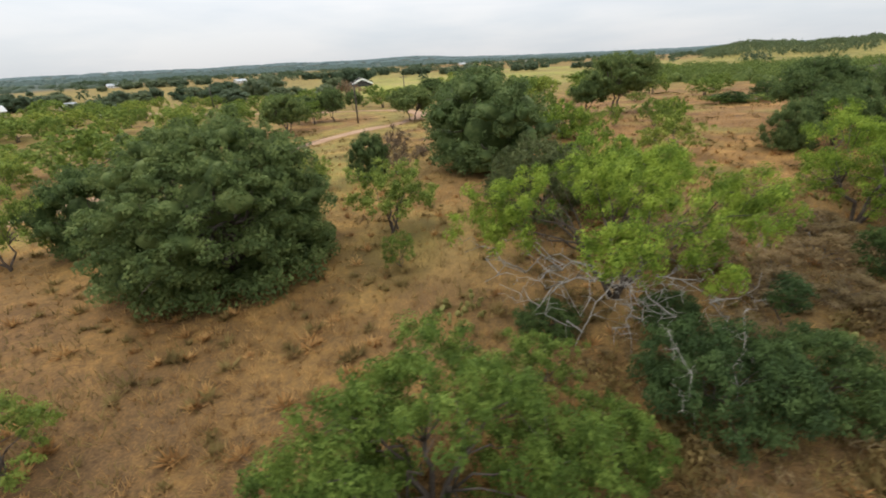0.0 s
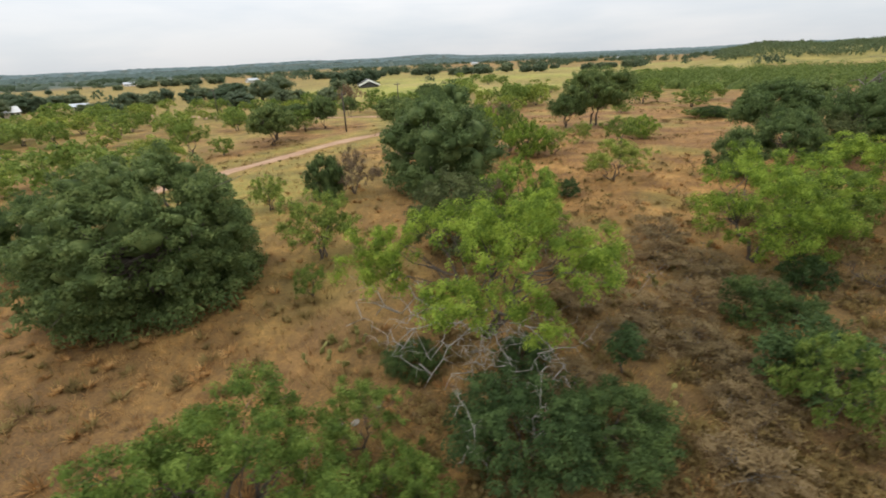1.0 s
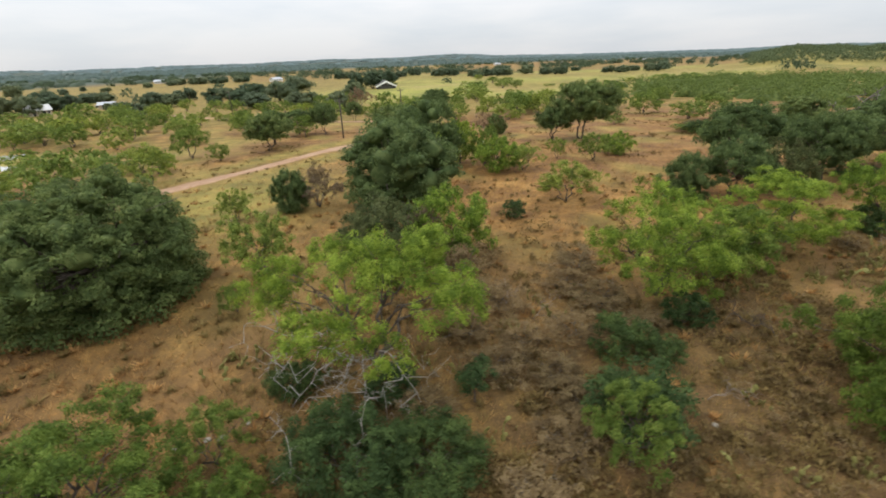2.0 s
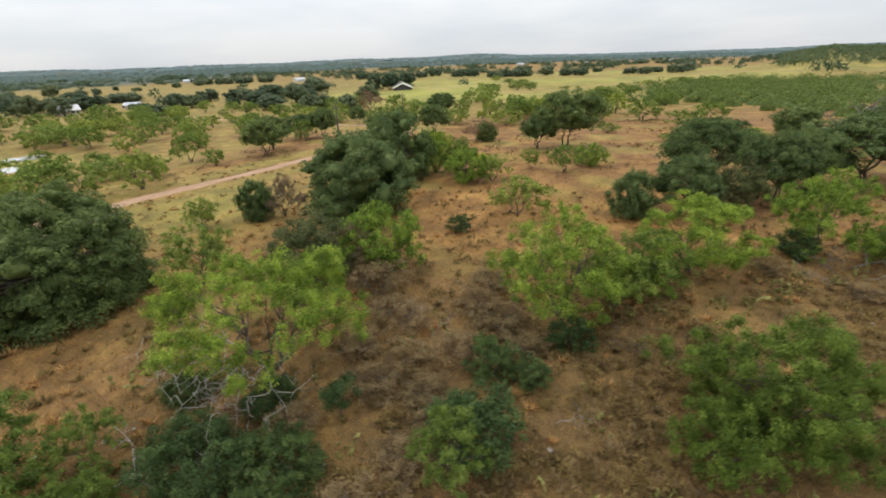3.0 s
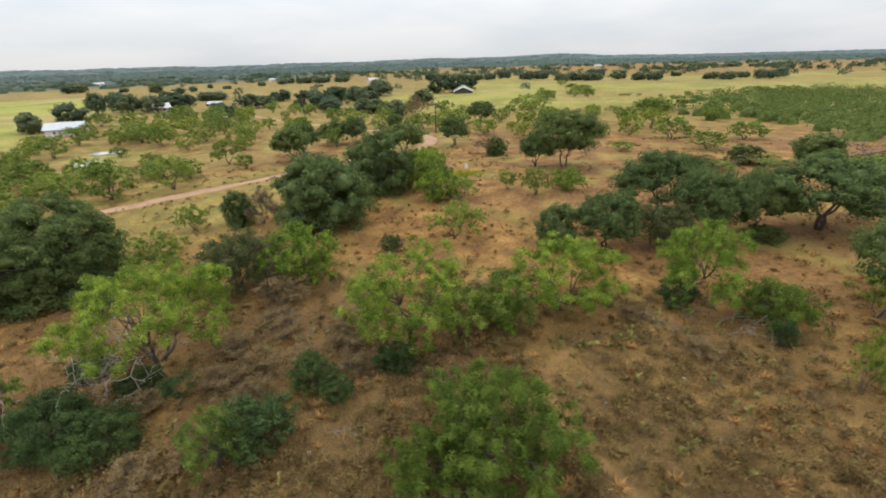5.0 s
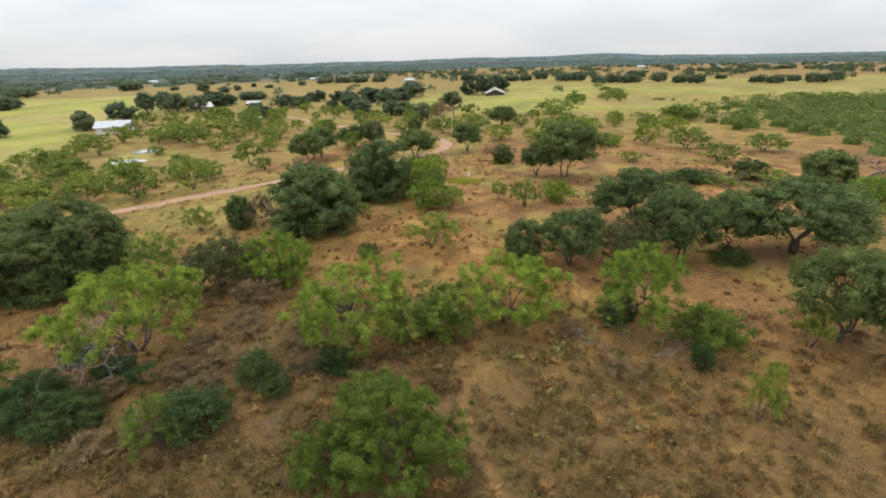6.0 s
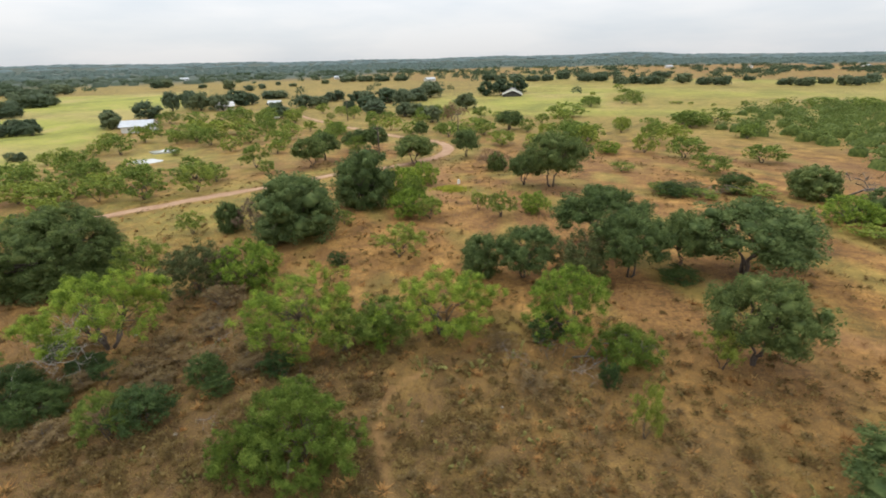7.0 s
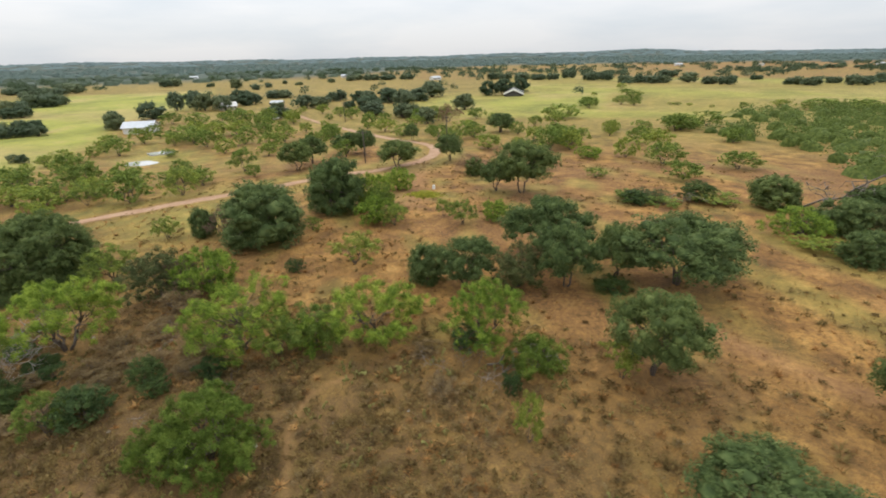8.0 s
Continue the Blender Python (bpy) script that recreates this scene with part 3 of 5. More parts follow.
NAMES = {
    "oak_giant": ("live_oak", "large dense dark-green live oak, foliage down to the dry grass", "tree", "live oaks"),
    "oak": ("live_oak", "dark-green live oak with spreading crown and dark bare trunk", "tree", "live oaks"),
    "oak_bush": ("live_oak", "dense dark-green live oak, bushy to the ground", "tree", "live oaks"),
    "field_oak": ("live_oak", "dark-green live oak with spreading crown in dry pasture", "tree", "live oaks"),
    "field_oak_bush": ("live_oak", "dense dark-green live oak bush at the pasture edge", "tree", "live oaks"),
    "bush_lobe": ("mesquite_tree", "low spreading green mesquite bush on dry grass", "tree", "mesquites"),
    "bright_lobe": ("mesquite_tree", "low spreading bright-green mesquite beside a taller one", "tree", "mesquites"),
    "far_oak": ("live_oak", "distant dark-green live oak standing in pasture", "tree", "live oaks"),
    "distant_oak": ("live_oak", "far rounded dark live oak at a field edge", "tree", "live oaks"),
    "mesquite": ("mesquite_tree", "airy bright-green mesquite tree with dark crooked stems", "tree", "mesquites"),
    "old_mesquite": ("mesquite_tree", "old sprawling bright-green mesquite with dead lower limbs", "tree", "mesquites"),
    "mesquite_bush": ("mesquite_tree", "bushy bright-green mesquite with foliage to the ground", "tree", "mesquites"),
    "green_bush": ("mesquite_tree", "broad deep-green mesquite bush with feathery foliage to the ground", "tree", "mesquites"),
    "mesquite_clump": ("mesquite_tree", "bushy green mesquite with foliage to the ground", "tree", "mesquites"),
    "small_mesquite": ("mesquite_tree", "small airy mesquite with pale feathery green foliage", "tree", "mesquites"),
    "far_mesquite": ("mesquite_tree", "distant pale-green mesquite on dry pasture", "tree", "mesquites"),
    "shrub": ("shrub", "low dense green shrub on dry brown ground", "shrub", "shrubs"),
    "dense_shrub": ("shrub", "wide dense dark-green shrub with bare twigs showing", "shrub", "shrubs"),
    "thicket": ("thicket", "tangled grey-green thicket of half-bare brush", "shrub", "thickets"),
    "bare_thicket": ("thicket", "leafless purple-brown thicket of fine twigs", "shrub", "thickets"),
    "dead_bush": ("dead_bush", "leafless grey-brown dead bush in dry grass", "shrub", "dead bushes"),
    "sapling": ("sapling", "slender young green tree on bare brown soil", "tree", "saplings"),
}
count = {}
FIRST = {}
SPOTS = []


def grow(kind, x, y, h, r):
    """One plant of that kind, at its place, with its height and half-width."""
    SPOTS.append((x, y))
    n = count.get(kind, 0)
    count[kind] = n + 1
    variant = n % {"oak": 4, "small_mesquite": 4, "mesquite": 4, "oak_bush": 3, "shrub": 3, "far_oak": 3, "distant_oak": 3, "far_mesquite": 3}.get(kind, 2)
    made, R0, h0 = plant(kind, variant)
    m = pose(x, y, lie(x, y), 0, 0, (n * 137.5 + variant * 40) % 360) @ Matrix.Diagonal((r / R0, r / R0, h / h0, 1))
    if (kind, variant) in FIRST:
        first = FIRST[kind, variant]
        ob = first.copy()
        scene.collection.objects.link(ob)
        ob.matrix_basis = m
        for child in first.children:
            twin = child.copy()
            scene.collection.objects.link(twin)
            twin.parent = ob
        return ob
    name, label, category, group = NAMES[kind]
    ob = tagged(new(name), label, category, group)
    ob.matrix_basis = m
    for part_name, data in made:
        part(part_name, data, ob)
    FIRST[kind, variant] = ob
    return ob


def grove(kind, x, y, h, r):
    """A tree, or where the clump is much wider than tall, a row of trees that touch, with uneven heights."""
    n = max(1, math.ceil(r / (0.92 * h)))
    if n == 1:
        grow(kind, x, y, h, r)
        return
    rng = np.random.default_rng(int(abs(x * 13 + y * 7)))
    d = unit(np.array((x - 25.0, y - 5.0)))
    for i in range(n):
        k = (i + 0.5) / n * 2 - 1
        off, deep = k * r * (1 - 0.72 / n), rng.normal() * h * 0.5
        grow(kind, x - d[1] * off + d[0] * deep, y + d[0] * off + d[1] * deep, h * rng.uniform(0.72, 1.0), r / n * rng.uniform(1.0, 1.3))


# ================= the land =================
def make_ground():
    rings, spokes, cx, cy = 330, 320, 22.0, 28.0
    radii = [0.0]
    step = 0.55
    while len(radii) < rings and radii[-1] < 4700:
        radii.append(radii[-1] + step)
        step = max(0.55, radii[-1] * 0.0285)
    radii = np.array(radii[1:])
    ang = np.linspace(0, 2 * math.pi, spokes, endpoint=False)
    x = cx + radii[:, None] * np.cos(ang)
    y = cy + radii[:, None] * np.sin(ang)
    z = height(x, y) + relief(x, y)
    n = len(radii)
    verts = np.concatenate([[[cx, cy, lie(cx, cy)]], np.stack([x, y, z], -1).reshape(-1, 3)])
    i, k = np.meshgrid(np.arange(n - 1), np.arange(spokes), indexing="ij")
    j = (k + 1) % spokes
    quad = 1 + np.stack([i * spokes + k, (i + 1) * spokes + k, (i + 1) * spokes + j, i * spokes + j], -1).reshape(-1, 4)
    faces = [tuple(q) for q in quad.tolist()] + [(0, 1 + s, 1 + (s + 1) % spokes) for s in range(spokes)]
    data = mesh_of("ground", verts, faces, GROUND, True)
    X, Y = verts[:, 0], verts[:, 1]
    wob = 14 * np.sin(X * 0.031 + 1.7 * np.sin(Y * 0.017)) + 9 * np.sin(Y * 0.047 + X * 0.021)
    # meadow: a green field beyond the barn, and greener grass on the far pastures
    along, beside = -0.79 * (X + 90) + 0.61 * (Y - 50), 0.61 * (X + 90) + 0.79 * (Y - 50)
    meadow = smooth01((along + 15 + wob * 0.6) / 25) * smooth01((430 - along) / 60) * smooth01((26 + along * 0.16 - np.abs(beside + 22 + wob * 0.5)) / 12)
    far_field = smooth01((Y - 185 - wob) / 30) * smooth01((900 + wob * 6 - Y + 0.4 * np.minimum(X, 0)) / 90) * smooth01((X + 75 + 0.12 * Y + wob) / 30) * smooth01((190 + 0.5 * np.maximum(0, Y - 230) - X + wob) / 60)
    meadow = np.maximum(meadow, (0.45 + 0.25 * np.clip(np.sin(Y * 0.035 + 2 * np.sin(X * 0.012)), -1, 1)) * far_field)
    hay = smooth01((Y - 205 + 0.3 * X + 0.4 * wob) / 14) * smooth01((395 - Y) / 25) * smooth01((X + 62 + wob * 0.3) / 12) * smooth01((14 + 0.06 * (395 - Y) - X) / 6)
    meadow = np.maximum(meadow, 0.85 * hay)
    meadow = meadow * (1 - 0.75 * smooth01((Y - 560 - wob) / 40) * smooth01((X + 60) / 60) * smooth01((960 - Y) / 60))
    patch = np.exp(-(((X - 12) / 3.2) ** 2 + ((Y - 67) / 1.6) ** 2)) * 0.9
    meadow = np.maximum(meadow, np.maximum(patch, 0.75 * np.exp(-(((X + 87) / 15) ** 2 + ((Y - 82) / 8) ** 2))))
    speckle = np.sin(X * 0.19 + 2 * np.sin(Y * 0.13)) * np.sin(Y * 0.23 + 2 * np.sin(X * 0.11)) + 0.5 * np.sin(X * 0.61 + Y * 0.43)
    weeds = 0.55 * smooth01((speckle - 0.15) / 0.9) * smooth01((np.hypot(X + 2, Y - 12) - 14) / 14)
    verge = np.exp(-((beside_road(X, Y) - 5.5) / 3.5) ** 2)
    weeds = np.maximum(weeds, 0.75 * verge * smooth01((X + 60) / 20))
    weeds = np.maximum(weeds, 0.7 * np.exp(-(((X + 1) / 5) ** 2 + ((Y - 23) / 6) ** 2)))
    weeds = np.maximum(weeds, 0.9 * np.exp(-(((X + 15) / 13) ** 2 + ((Y - 43) / 15) ** 2)))
    weeds = np.maximum(weeds, (0.42 + 0.3 * np.clip(speckle, -1, 1)) * smooth01((-X - 26) / 12) * smooth01((Y - 25) / 20))
    weeds = np.maximum(weeds, 0.6 * smooth01((Y - 100) / 60) * (1 - 0.7 * smooth01((Y - 560 - wob) / 40)))
    brushy = np.exp(-(((X - 32) / 32) ** 2 + ((Y - 13) / 13) ** 2))
    weeds = np.clip(np.maximum(weeds, 0.45 * brushy), 0, 1)
    far = np.hypot(X, Y)
    bearing = np.degrees(np.arctan2(-X, Y))
    woods = smooth01((far - 1200 + 540 * smooth01((bearing - 12) / 30)) / 250)
    weeds = np.maximum(weeds, 0.95 * smooth01((-27 - bearing) / 4) * smooth01((far - 430) / 60))
    bare = np.maximum(near_line(X, Y, [(36.5, 8), (33.4, 12.6), (30.3, 16), (29.4, 19), (31.5, 23), (33.5, 27)], 0.3) * 0.6,
                      near_line(X, Y, [(49, 41), (54.7, 36.2), (59.7, 33.3), (67, 30)], 1.0) * 0.5)
    bare = np.maximum(bare, near_line(X, Y, [(0.8, 23), (0.2, 19), (-0.8, 15.5), (-1.4, 12)], 1.2) * 0.3)
    bare = np.maximum(bare, near_line(X, Y, [(14, 60), (8, 72), (2, 84), (-2, 95)], 2.5) * 0.45)
    layer = data.color_attributes.new("cover", "FLOAT_COLOR", "POINT")
    layer.data.foreach_set("color", np.stack([meadow * (1 - woods), weeds, woods, bare], -1).astype(np.float32).ravel())
    uneven = 0.5 + 0.5 * np.sin(X * 0.9 + 2 * np.sin(Y * 0.6)) * np.sin(Y * 0.8 + 2 * np.sin(X * 0.5))
    rank_growth = 0.95 * np.exp(-(((X + 6) / 17) ** 2 + ((Y - 6) / 9) ** 2))
    mould = np.clip(np.maximum(np.exp(-(((X - 31) / 45) ** 2 + ((Y - 10) / 17.5) ** 2)), rank_growth) * (0.85 + 0.5 * uneven) * (1 - bare), 0, 1)
    layer = data.attributes.new("litter", "FLOAT", "POINT")
    layer.data.foreach_set("value", mould.astype(np.float32))
    return tagged(new("ground", data), "dry orange-brown pasture with green fields and distant woods", "ground", kind="structure")


ROAD = [(-70, -10), (-47, 14), (-38, 28), (-31, 39.5), (-26.2, 48), (-22, 56), (-18, 65.5), (-13.5, 76), (-7.8, 83), (-3.6, 95), (-5.5, 108), (-14.8, 120.5), (-31, 128),
        (-61, 145), (-98, 167.5), (-130, 189), (-158, 212), (-179, 233), (-215, 285)]


def road_line():
    """The middle of the dirt road, as an even run of points."""
    pts = [np.array(p, float) for p in ROAD]
    line = []
    for i in range(1, len(pts) - 2):
        a, b, c, d = pts[i - 1], pts[i], pts[i + 1], pts[i + 2]
        steps = max(4, int(np.linalg.norm(c - b) / 1.2))
        for s in range(steps):
            t = s / steps
            line.append(0.5 * (2 * b + (c - a) * t + (2 * a - 5 * b + 4 * c - d) * t * t + (3 * b - a - 3 * c + d) * t ** 3))
    return np.array(line)


ROAD_LINE = road_line()


def beside_road(X, Y):
    """How far points lie from the road, on its near side."""
    best = np.full(np.shape(X), 1e6)
    close = (X > -240) & (X < 40) & (Y > -30) & (Y < 300)
    xs, ys = X[close], Y[close]
    d = np.full(xs.shape, 1e6)
    for px, py in ROAD_LINE[::3]:
        d = np.minimum(d, np.hypot(xs - px, ys - py))
    best[close] = d
    return best


def near_line(X, Y, pts, wide):
    """How much points lie on a trodden line of that half-width, from 0 to 1."""
    out = np.zeros(np.shape(X))
    for (ax, ay), (bx, by) in zip(pts, pts[1:]):
        t = np.clip(((X - ax) * (bx - ax) + (Y - ay) * (by - ay)) / ((bx - ax) ** 2 + (by - ay) ** 2), 0, 1)
        d = np.hypot(X - ax - t * (bx - ax), Y - ay - t * (by - ay))
        out = np.maximum(out, np.exp(-(d / wide) ** 2))
    return out


make_ground()


def make_road():
    line = ROAD_LINE
    d = unit(np.gradient(line, axis=0))
    side = np.stack([d[:, 1], -d[:, 0]], -1)
    rng = np.random.default_rng(8)
    verts, faces = [], []
    across = [(-1.0, -0.10), (-0.85, 0.03), (-0.55, 0.015), (-0.25, 0.05), (0.0, 0.06), (0.25, 0.05), (0.55, 0.015), (0.85, 0.03), (1.0, -0.10)]
    wide = 1.5 + np.convolve(rng.normal(size=len(line)), np.ones(7) / 7, "same") * 0.35
    for i, p in enumerate(line):
        for k, up in across:
            q = p + side[i] * k * wide[i]
            verts.append((q[0], q[1], lie(q[0], q[1]) + up + 0.03))
    m = len(across)
    for i in range(len(line) - 1):
        for k in range(m - 1):
            faces.append((i * m + k, i * m + k + 1, (i + 1) * m + k + 1, (i + 1) * m + k))
    tagged(new("road", mesh_of("road", verts, faces, ROAD_DIRT, True)), "pale pinkish dirt ranch road with worn wheel ruts", "road", kind="structure")


make_road()

# ================= trees near the flight line =================
grow("oak_giant", -11.4, 21.7, 7.5, 5.9)
for row in [(-21.6, 26.0, 5.2, 2.8), (4.1, 39.4, 7.7, 5.5), (4.6, 53.6, 8.3, 4.9), (29.1, 36.6, 4, 2.0), (-6.0, 38.4, 4, 1.7)]:
    grow("oak_bush", *row)
for row in [(64.1, 76.5, 4.5, 3.4), (69.1, 66.1, 4.2, 3.2), (68.3, 55.5, 3.5, 2.3), (74.8, 74, 4.5, 4), (81, 79, 4.8, 4.4), (83, 69, 4.4, 4.2), (15.3, 84.4, 3.6, 1.9)]:
    grow("field_oak_bush", *row)
for row in [(-26.0, 78.6, 6.6, 4.0), (-28.4, 86.0, 6.6, 3.7), (-4.6, 87.5, 6.1, 5), (3.6, 97.8, 6.2, 3.5), (-22.6, 100, 6.8, 3.1), (-29.2, 101.5, 5.4, 4.3), (-22.6, 126, 5.2, 2.7), (-1.5, 150, 6.3, 4.8)]:
    grow("field_oak", *row)
for row in [(28.6, 73.2, 8.8, 5.2), (23.8, 73.0, 5.2, 3.0), (33.2, 37.1, 5.1, 3.2), (38.6, 46.9, 6.5, 4.6), (42.1, 40.2, 6.0, 3.2), (50.2, 29.6, 6.0, 3.1),
            (46.2, 43.6, 5.6, 2.7), (51.6, 44.4, 6.6, 5.7), (55.1, 20.2, 3.2, 3.5), (63.3, 30, 4.7, 2.3)]:
    grow("oak", *row)
for row in [(-39.5, 169.5, 6.8, 4.2), (-114, 261, 9, 7.5), (-124, 173, 6.4, 7), (-163, 268, 8, 8), (-109.2, 310.7, 11.4, 10.1), (-73, 333, 10.5, 6.8), (-62.5, 337, 11.5, 7.5), (-53, 349, 11.5, 6.5), (-87.8, 201.9, 7.1, 5.4), (-143.9, 220.4, 8.3, 11.1), (-66.4, 200, 6.1, 7.7),
            (-48.6, 230.4, 8.1, 6.8), (-185.8, 147.9, 8.8, 6.4), (-169.4, 120.4, 7.1, 3.7), (-112.2, 61.7, 2.8, 3), (-176, 89.5, 5, 9.3), (-271.8, 122, 5.6, 13.6),
            (-214.6, 182.1, 11.0, 5), (-213.7, 194.5, 10.4, 6), (-206, 209, 9, 10), (-202, 226, 7.9, 10)]:
    grove("far_oak", *row)
for row in [(-150, 572, 10.5, 12), (-135, 566, 9, 9), (-112, 558, 10, 11), (-93, 560, 9, 11), (-76, 563, 9.5, 9), (-65, 599, 10.5, 10.5), (-31, 548, 10.5, 11), (-15, 545, 9.5, 11), (10, 482, 8.5, 8.1),
            (19, 480, 8, 9), (31, 478, 9, 10), (42, 476, 8, 8), (46, 615, 10.2, 12), (64, 490, 9.4, 7.8), (80, 465, 8.5, 8), (92, 462, 9.4, 10), (123, 538, 5.3, 6.1)]:
    grove("distant_oak", *row)
for row in [(136, 455, 7.4, 8), (147, 451, 7.7, 8), (167, 478, 7.2, 6.8), (177, 455, 8.5, 10.7), (201, 494, 8.2, 6.8), (258, 862, 6.5, 13.3), (291, 856, 5.5, 13.9), (-31, 716, 6, 11), (-15, 718, 6, 10),
            (217, 922, 6.4, 13), (240, 920, 6.7, 15), (-333, 168, 9.9, 13), (-343, 180, 8, 11), (-445, 214, 9.5, 14), (-472, 240, 9, 13), (-500, 268, 10, 15), (-525, 235, 9, 14), (-560, 300, 10, 15), (-575, 262, 9, 14), (-286, 134, 9, 9), (-502, 379, 10.5, 15), (-438, 384, 6, 5.8), (-378, 369, 10.5, 6.9), (-332, 353, 5.8, 5.1)]:
    grove("distant_oak", *row)
for row in [(-349, 387, 5.7, 4.4), (-345, 430, 4.8, 5.8), (-340, 484, 5.9, 5.4), (-383, 447, 4.8, 3.5), (-227, 278, 6.7, 12.2), (-338, 530, 9, 14), (-317, 539, 9.5, 14), (-297, 550, 9, 13), (-273, 561, 10.3, 11.5)]:
    grove("distant_oak", *row)
for row in [(-267, 126, 6.8, 8.3), (-162, 116, 7.1, 4.5), (-180, 94, 7.5, 7), (-192, 86, 7, 6), (-228, 204, 10, 6.4), (-198, 188, 9.8, 6.5), (-188, 192, 9, 6.2), (-224, 239, 8.9, 9), (-164, 212, 4.5, 5.1), (-143, 272, 7.8, 9.9),
            (-83, 195, 6.3, 5.7), (-92, 240, 10, 7.6), (-60, 189, 6.9, 8.6)]:
    grove("far_oak", *row)
grow("old_mesquite", 6.8, 15.4, 5.7, 5.2)
for row in [(21.0, 20.9, 5.7, 3.9), (29.8, 26.0, 5.0, 4.2), (38.4, 28.6, 5.7, 3.3)]:
    grow("mesquite", *row)
grow("green_bush", -0.5, 6.8, 4.2, 3.3)
grow("mesquite_bush", 27.8, 12.7, 4.7, 3.6)
for row in [(25.5, 11.0, 2.5, 1.8), (42.8, 27.3, 2.5, 2.3)]:
    grow("bright_lobe", *row)
for row in [(-3.0, 5.7, 2.0, 2.2), (3.6, 7.6, 1.6, 1.6)]:
    grow("bush_lobe", *row)
for row in [(64.4, 63.6, 3.4, 3.6), (9.4, 57.0, 5.5, 3.2), (9.3, 27.2, 4.9, 3.4), (34, 109.4, 2.8, 3.3), (14.2, 50.6, 4.0, 3.2), (6.6, 68.6, 3.9, 3.1), (26.0, 23.2, 2.4, 1.7), (29.2, 57.2, 2.8, 2.2)]:
    grow("mesquite_clump", *row)
for row in [(19.5, 37.9, 3.5, 2.9), (-10.5, 36.1, 3, 1.9), (-38.6, 74.3, 5.6, 3.8), (-31, 53, 5, 3.8), (-46.1, 53.9, 4, 4), (-61.4, 51, 4.4, 4.7),
            (-42.6, 42.7, 4.1, 3.2), (16.4, 9.8, 3.1, 1.5), (-25.2, 23.6, 5, 2.6), (-2.9, 24.8, 4.2, 2.9), (-2.2, 20, 1.8, 1.1), (-12, 8.6, 2.4, 1.6), (44, 20.7, 3.6, 0.9),
            (25.7, 53.9, 3.2, 2.3), (21.8, 56.1, 2.7, 1.5), (-25.9, 96.3, 4.7, 3.3)]:
    grow("small_mesquite", *row)
for row in [(2.4, 9.6, 2.3, 1.4), (12.6, 54.0, 4.8, 2.4), (17.0, 50.4, 3.0, 2.2), (7.0, 45.2, 1.9, 1.5)]:
    grow("small_mesquite", *row)
grow("small_mesquite", 26.2, 23.6, 3.8, 2.6)
grow("small_mesquite", 24.2, 21.6, 3.4, 2.2)
for row in [(-52.5, 122.4, 5, 3.5), (23.2, 128.2, 5.8, 6.3), (34.3, 148.3, 4.7, 2.6), (41.7, 112.3, 4.7, 2.9), (49.5, 107.1, 4.7, 4.2), (52.4, 164.4, 4.6, 5),
            (10.6, 194.9, 5.8, 8.4), (13.3, 244, 5, 6.1), (-126.7, 110.6, 4.5, 2.9), (-104, 106.9, 5.1, 6.5), (-99.5, 114.3, 5.4, 6.2), (-99.3, 80.9, 5.8, 4.3),
            (-104, 76.5, 3.5, 2.5), (-95.5, 121.7, 5.3, 4.8), (-105.4, 144.9, 5.3, 6), (-57, 129.7, 4.4, 3.4), (-65, 114.5, 5.2, 4.3), (-44, 143.8, 4.6, 4.5), (-31, 135, 4.3, 4.2),
            (-5.7, 136, 5, 4.8), (22.6, 119, 5.4, 4.2), (27.5, 119.8, 5, 3.6), (-8.4, 126, 4, 3.6), (6.4, 116.8, 4, 4.2)]:
    grow("far_mesquite", *row)
for row in [(-47, 38, 3.6, 3.4), (-52, 39.5, 3.9, 3.8), (-57, 37.5, 3.6, 3.6), (-50.5, 43, 3.6, 3.4), (43, 133, 5.0, 3.8), (48, 125, 5.2, 4.0), (54, 167, 5.2, 5.8), (28, 130, 4.4, 3.2), (15, 132, 4.4, 3.2), (62, 180, 5.0, 5.0), (27, 265, 4.6, 4.4), (31, 299, 4.8, 4.6), (108, 251, 4.4, 8.5), (124, 250, 4.4, 8.0)]:
    grow("far_mesquite", *row)
for row in [(97, 267, 2.9, 4), (112, 262, 3.7, 8.2), (125, 259, 3, 7.9), (11, 258, 4.6, 6), (34, 155, 4, 2.9), (42, 171, 2.5, 3.4), (52, 174, 4.2, 3.8), (57, 171, 3.7, 3.7),
            (22, 135, 4.2, 4.9), (-2, 153, 5.2, 4.4), (6, 146, 4.2, 2.8), (34, 258, 4.5, 4.3), (24, 336, 4.2, 5.2), (14, 407, 4.1, 4.6), (66, 142, 4, 3.4), (4, 329, 2.6, 2.4)]:
    grow("far_mesquite", *row)
for row in [(51, 263, 1.5, 1.8), (54, 263, 1.5, 2), (59, 259, 1.5, 1.4), (68, 252, 1.4, 1.3), (81, 255, 2.4, 2.3), (-42, 61, 3.3, 4.5), (-68, 93, 4.5, 3.3), (-98, 98, 4.2, 2.8), (-95, 103, 5, 4.8),
            (-56, 128, 4.4, 3.5), (-83, 86, 2.6, 2.5), (-31, 70, 2.8, 2.1), (-66, 44, 4.6, 4.2), (-48, 47, 4.0, 3.4), (-63, 53, 4.2, 3.8), (-58, 59, 4.0, 3.2), (-119, 142, 7.6, 7.3), (-156, 138, 5.2, 5.2), (-139, 139, 5.6, 5.7), (-120, 161, 5.9, 5.3)]:
    grow("far_mesquite", *row)
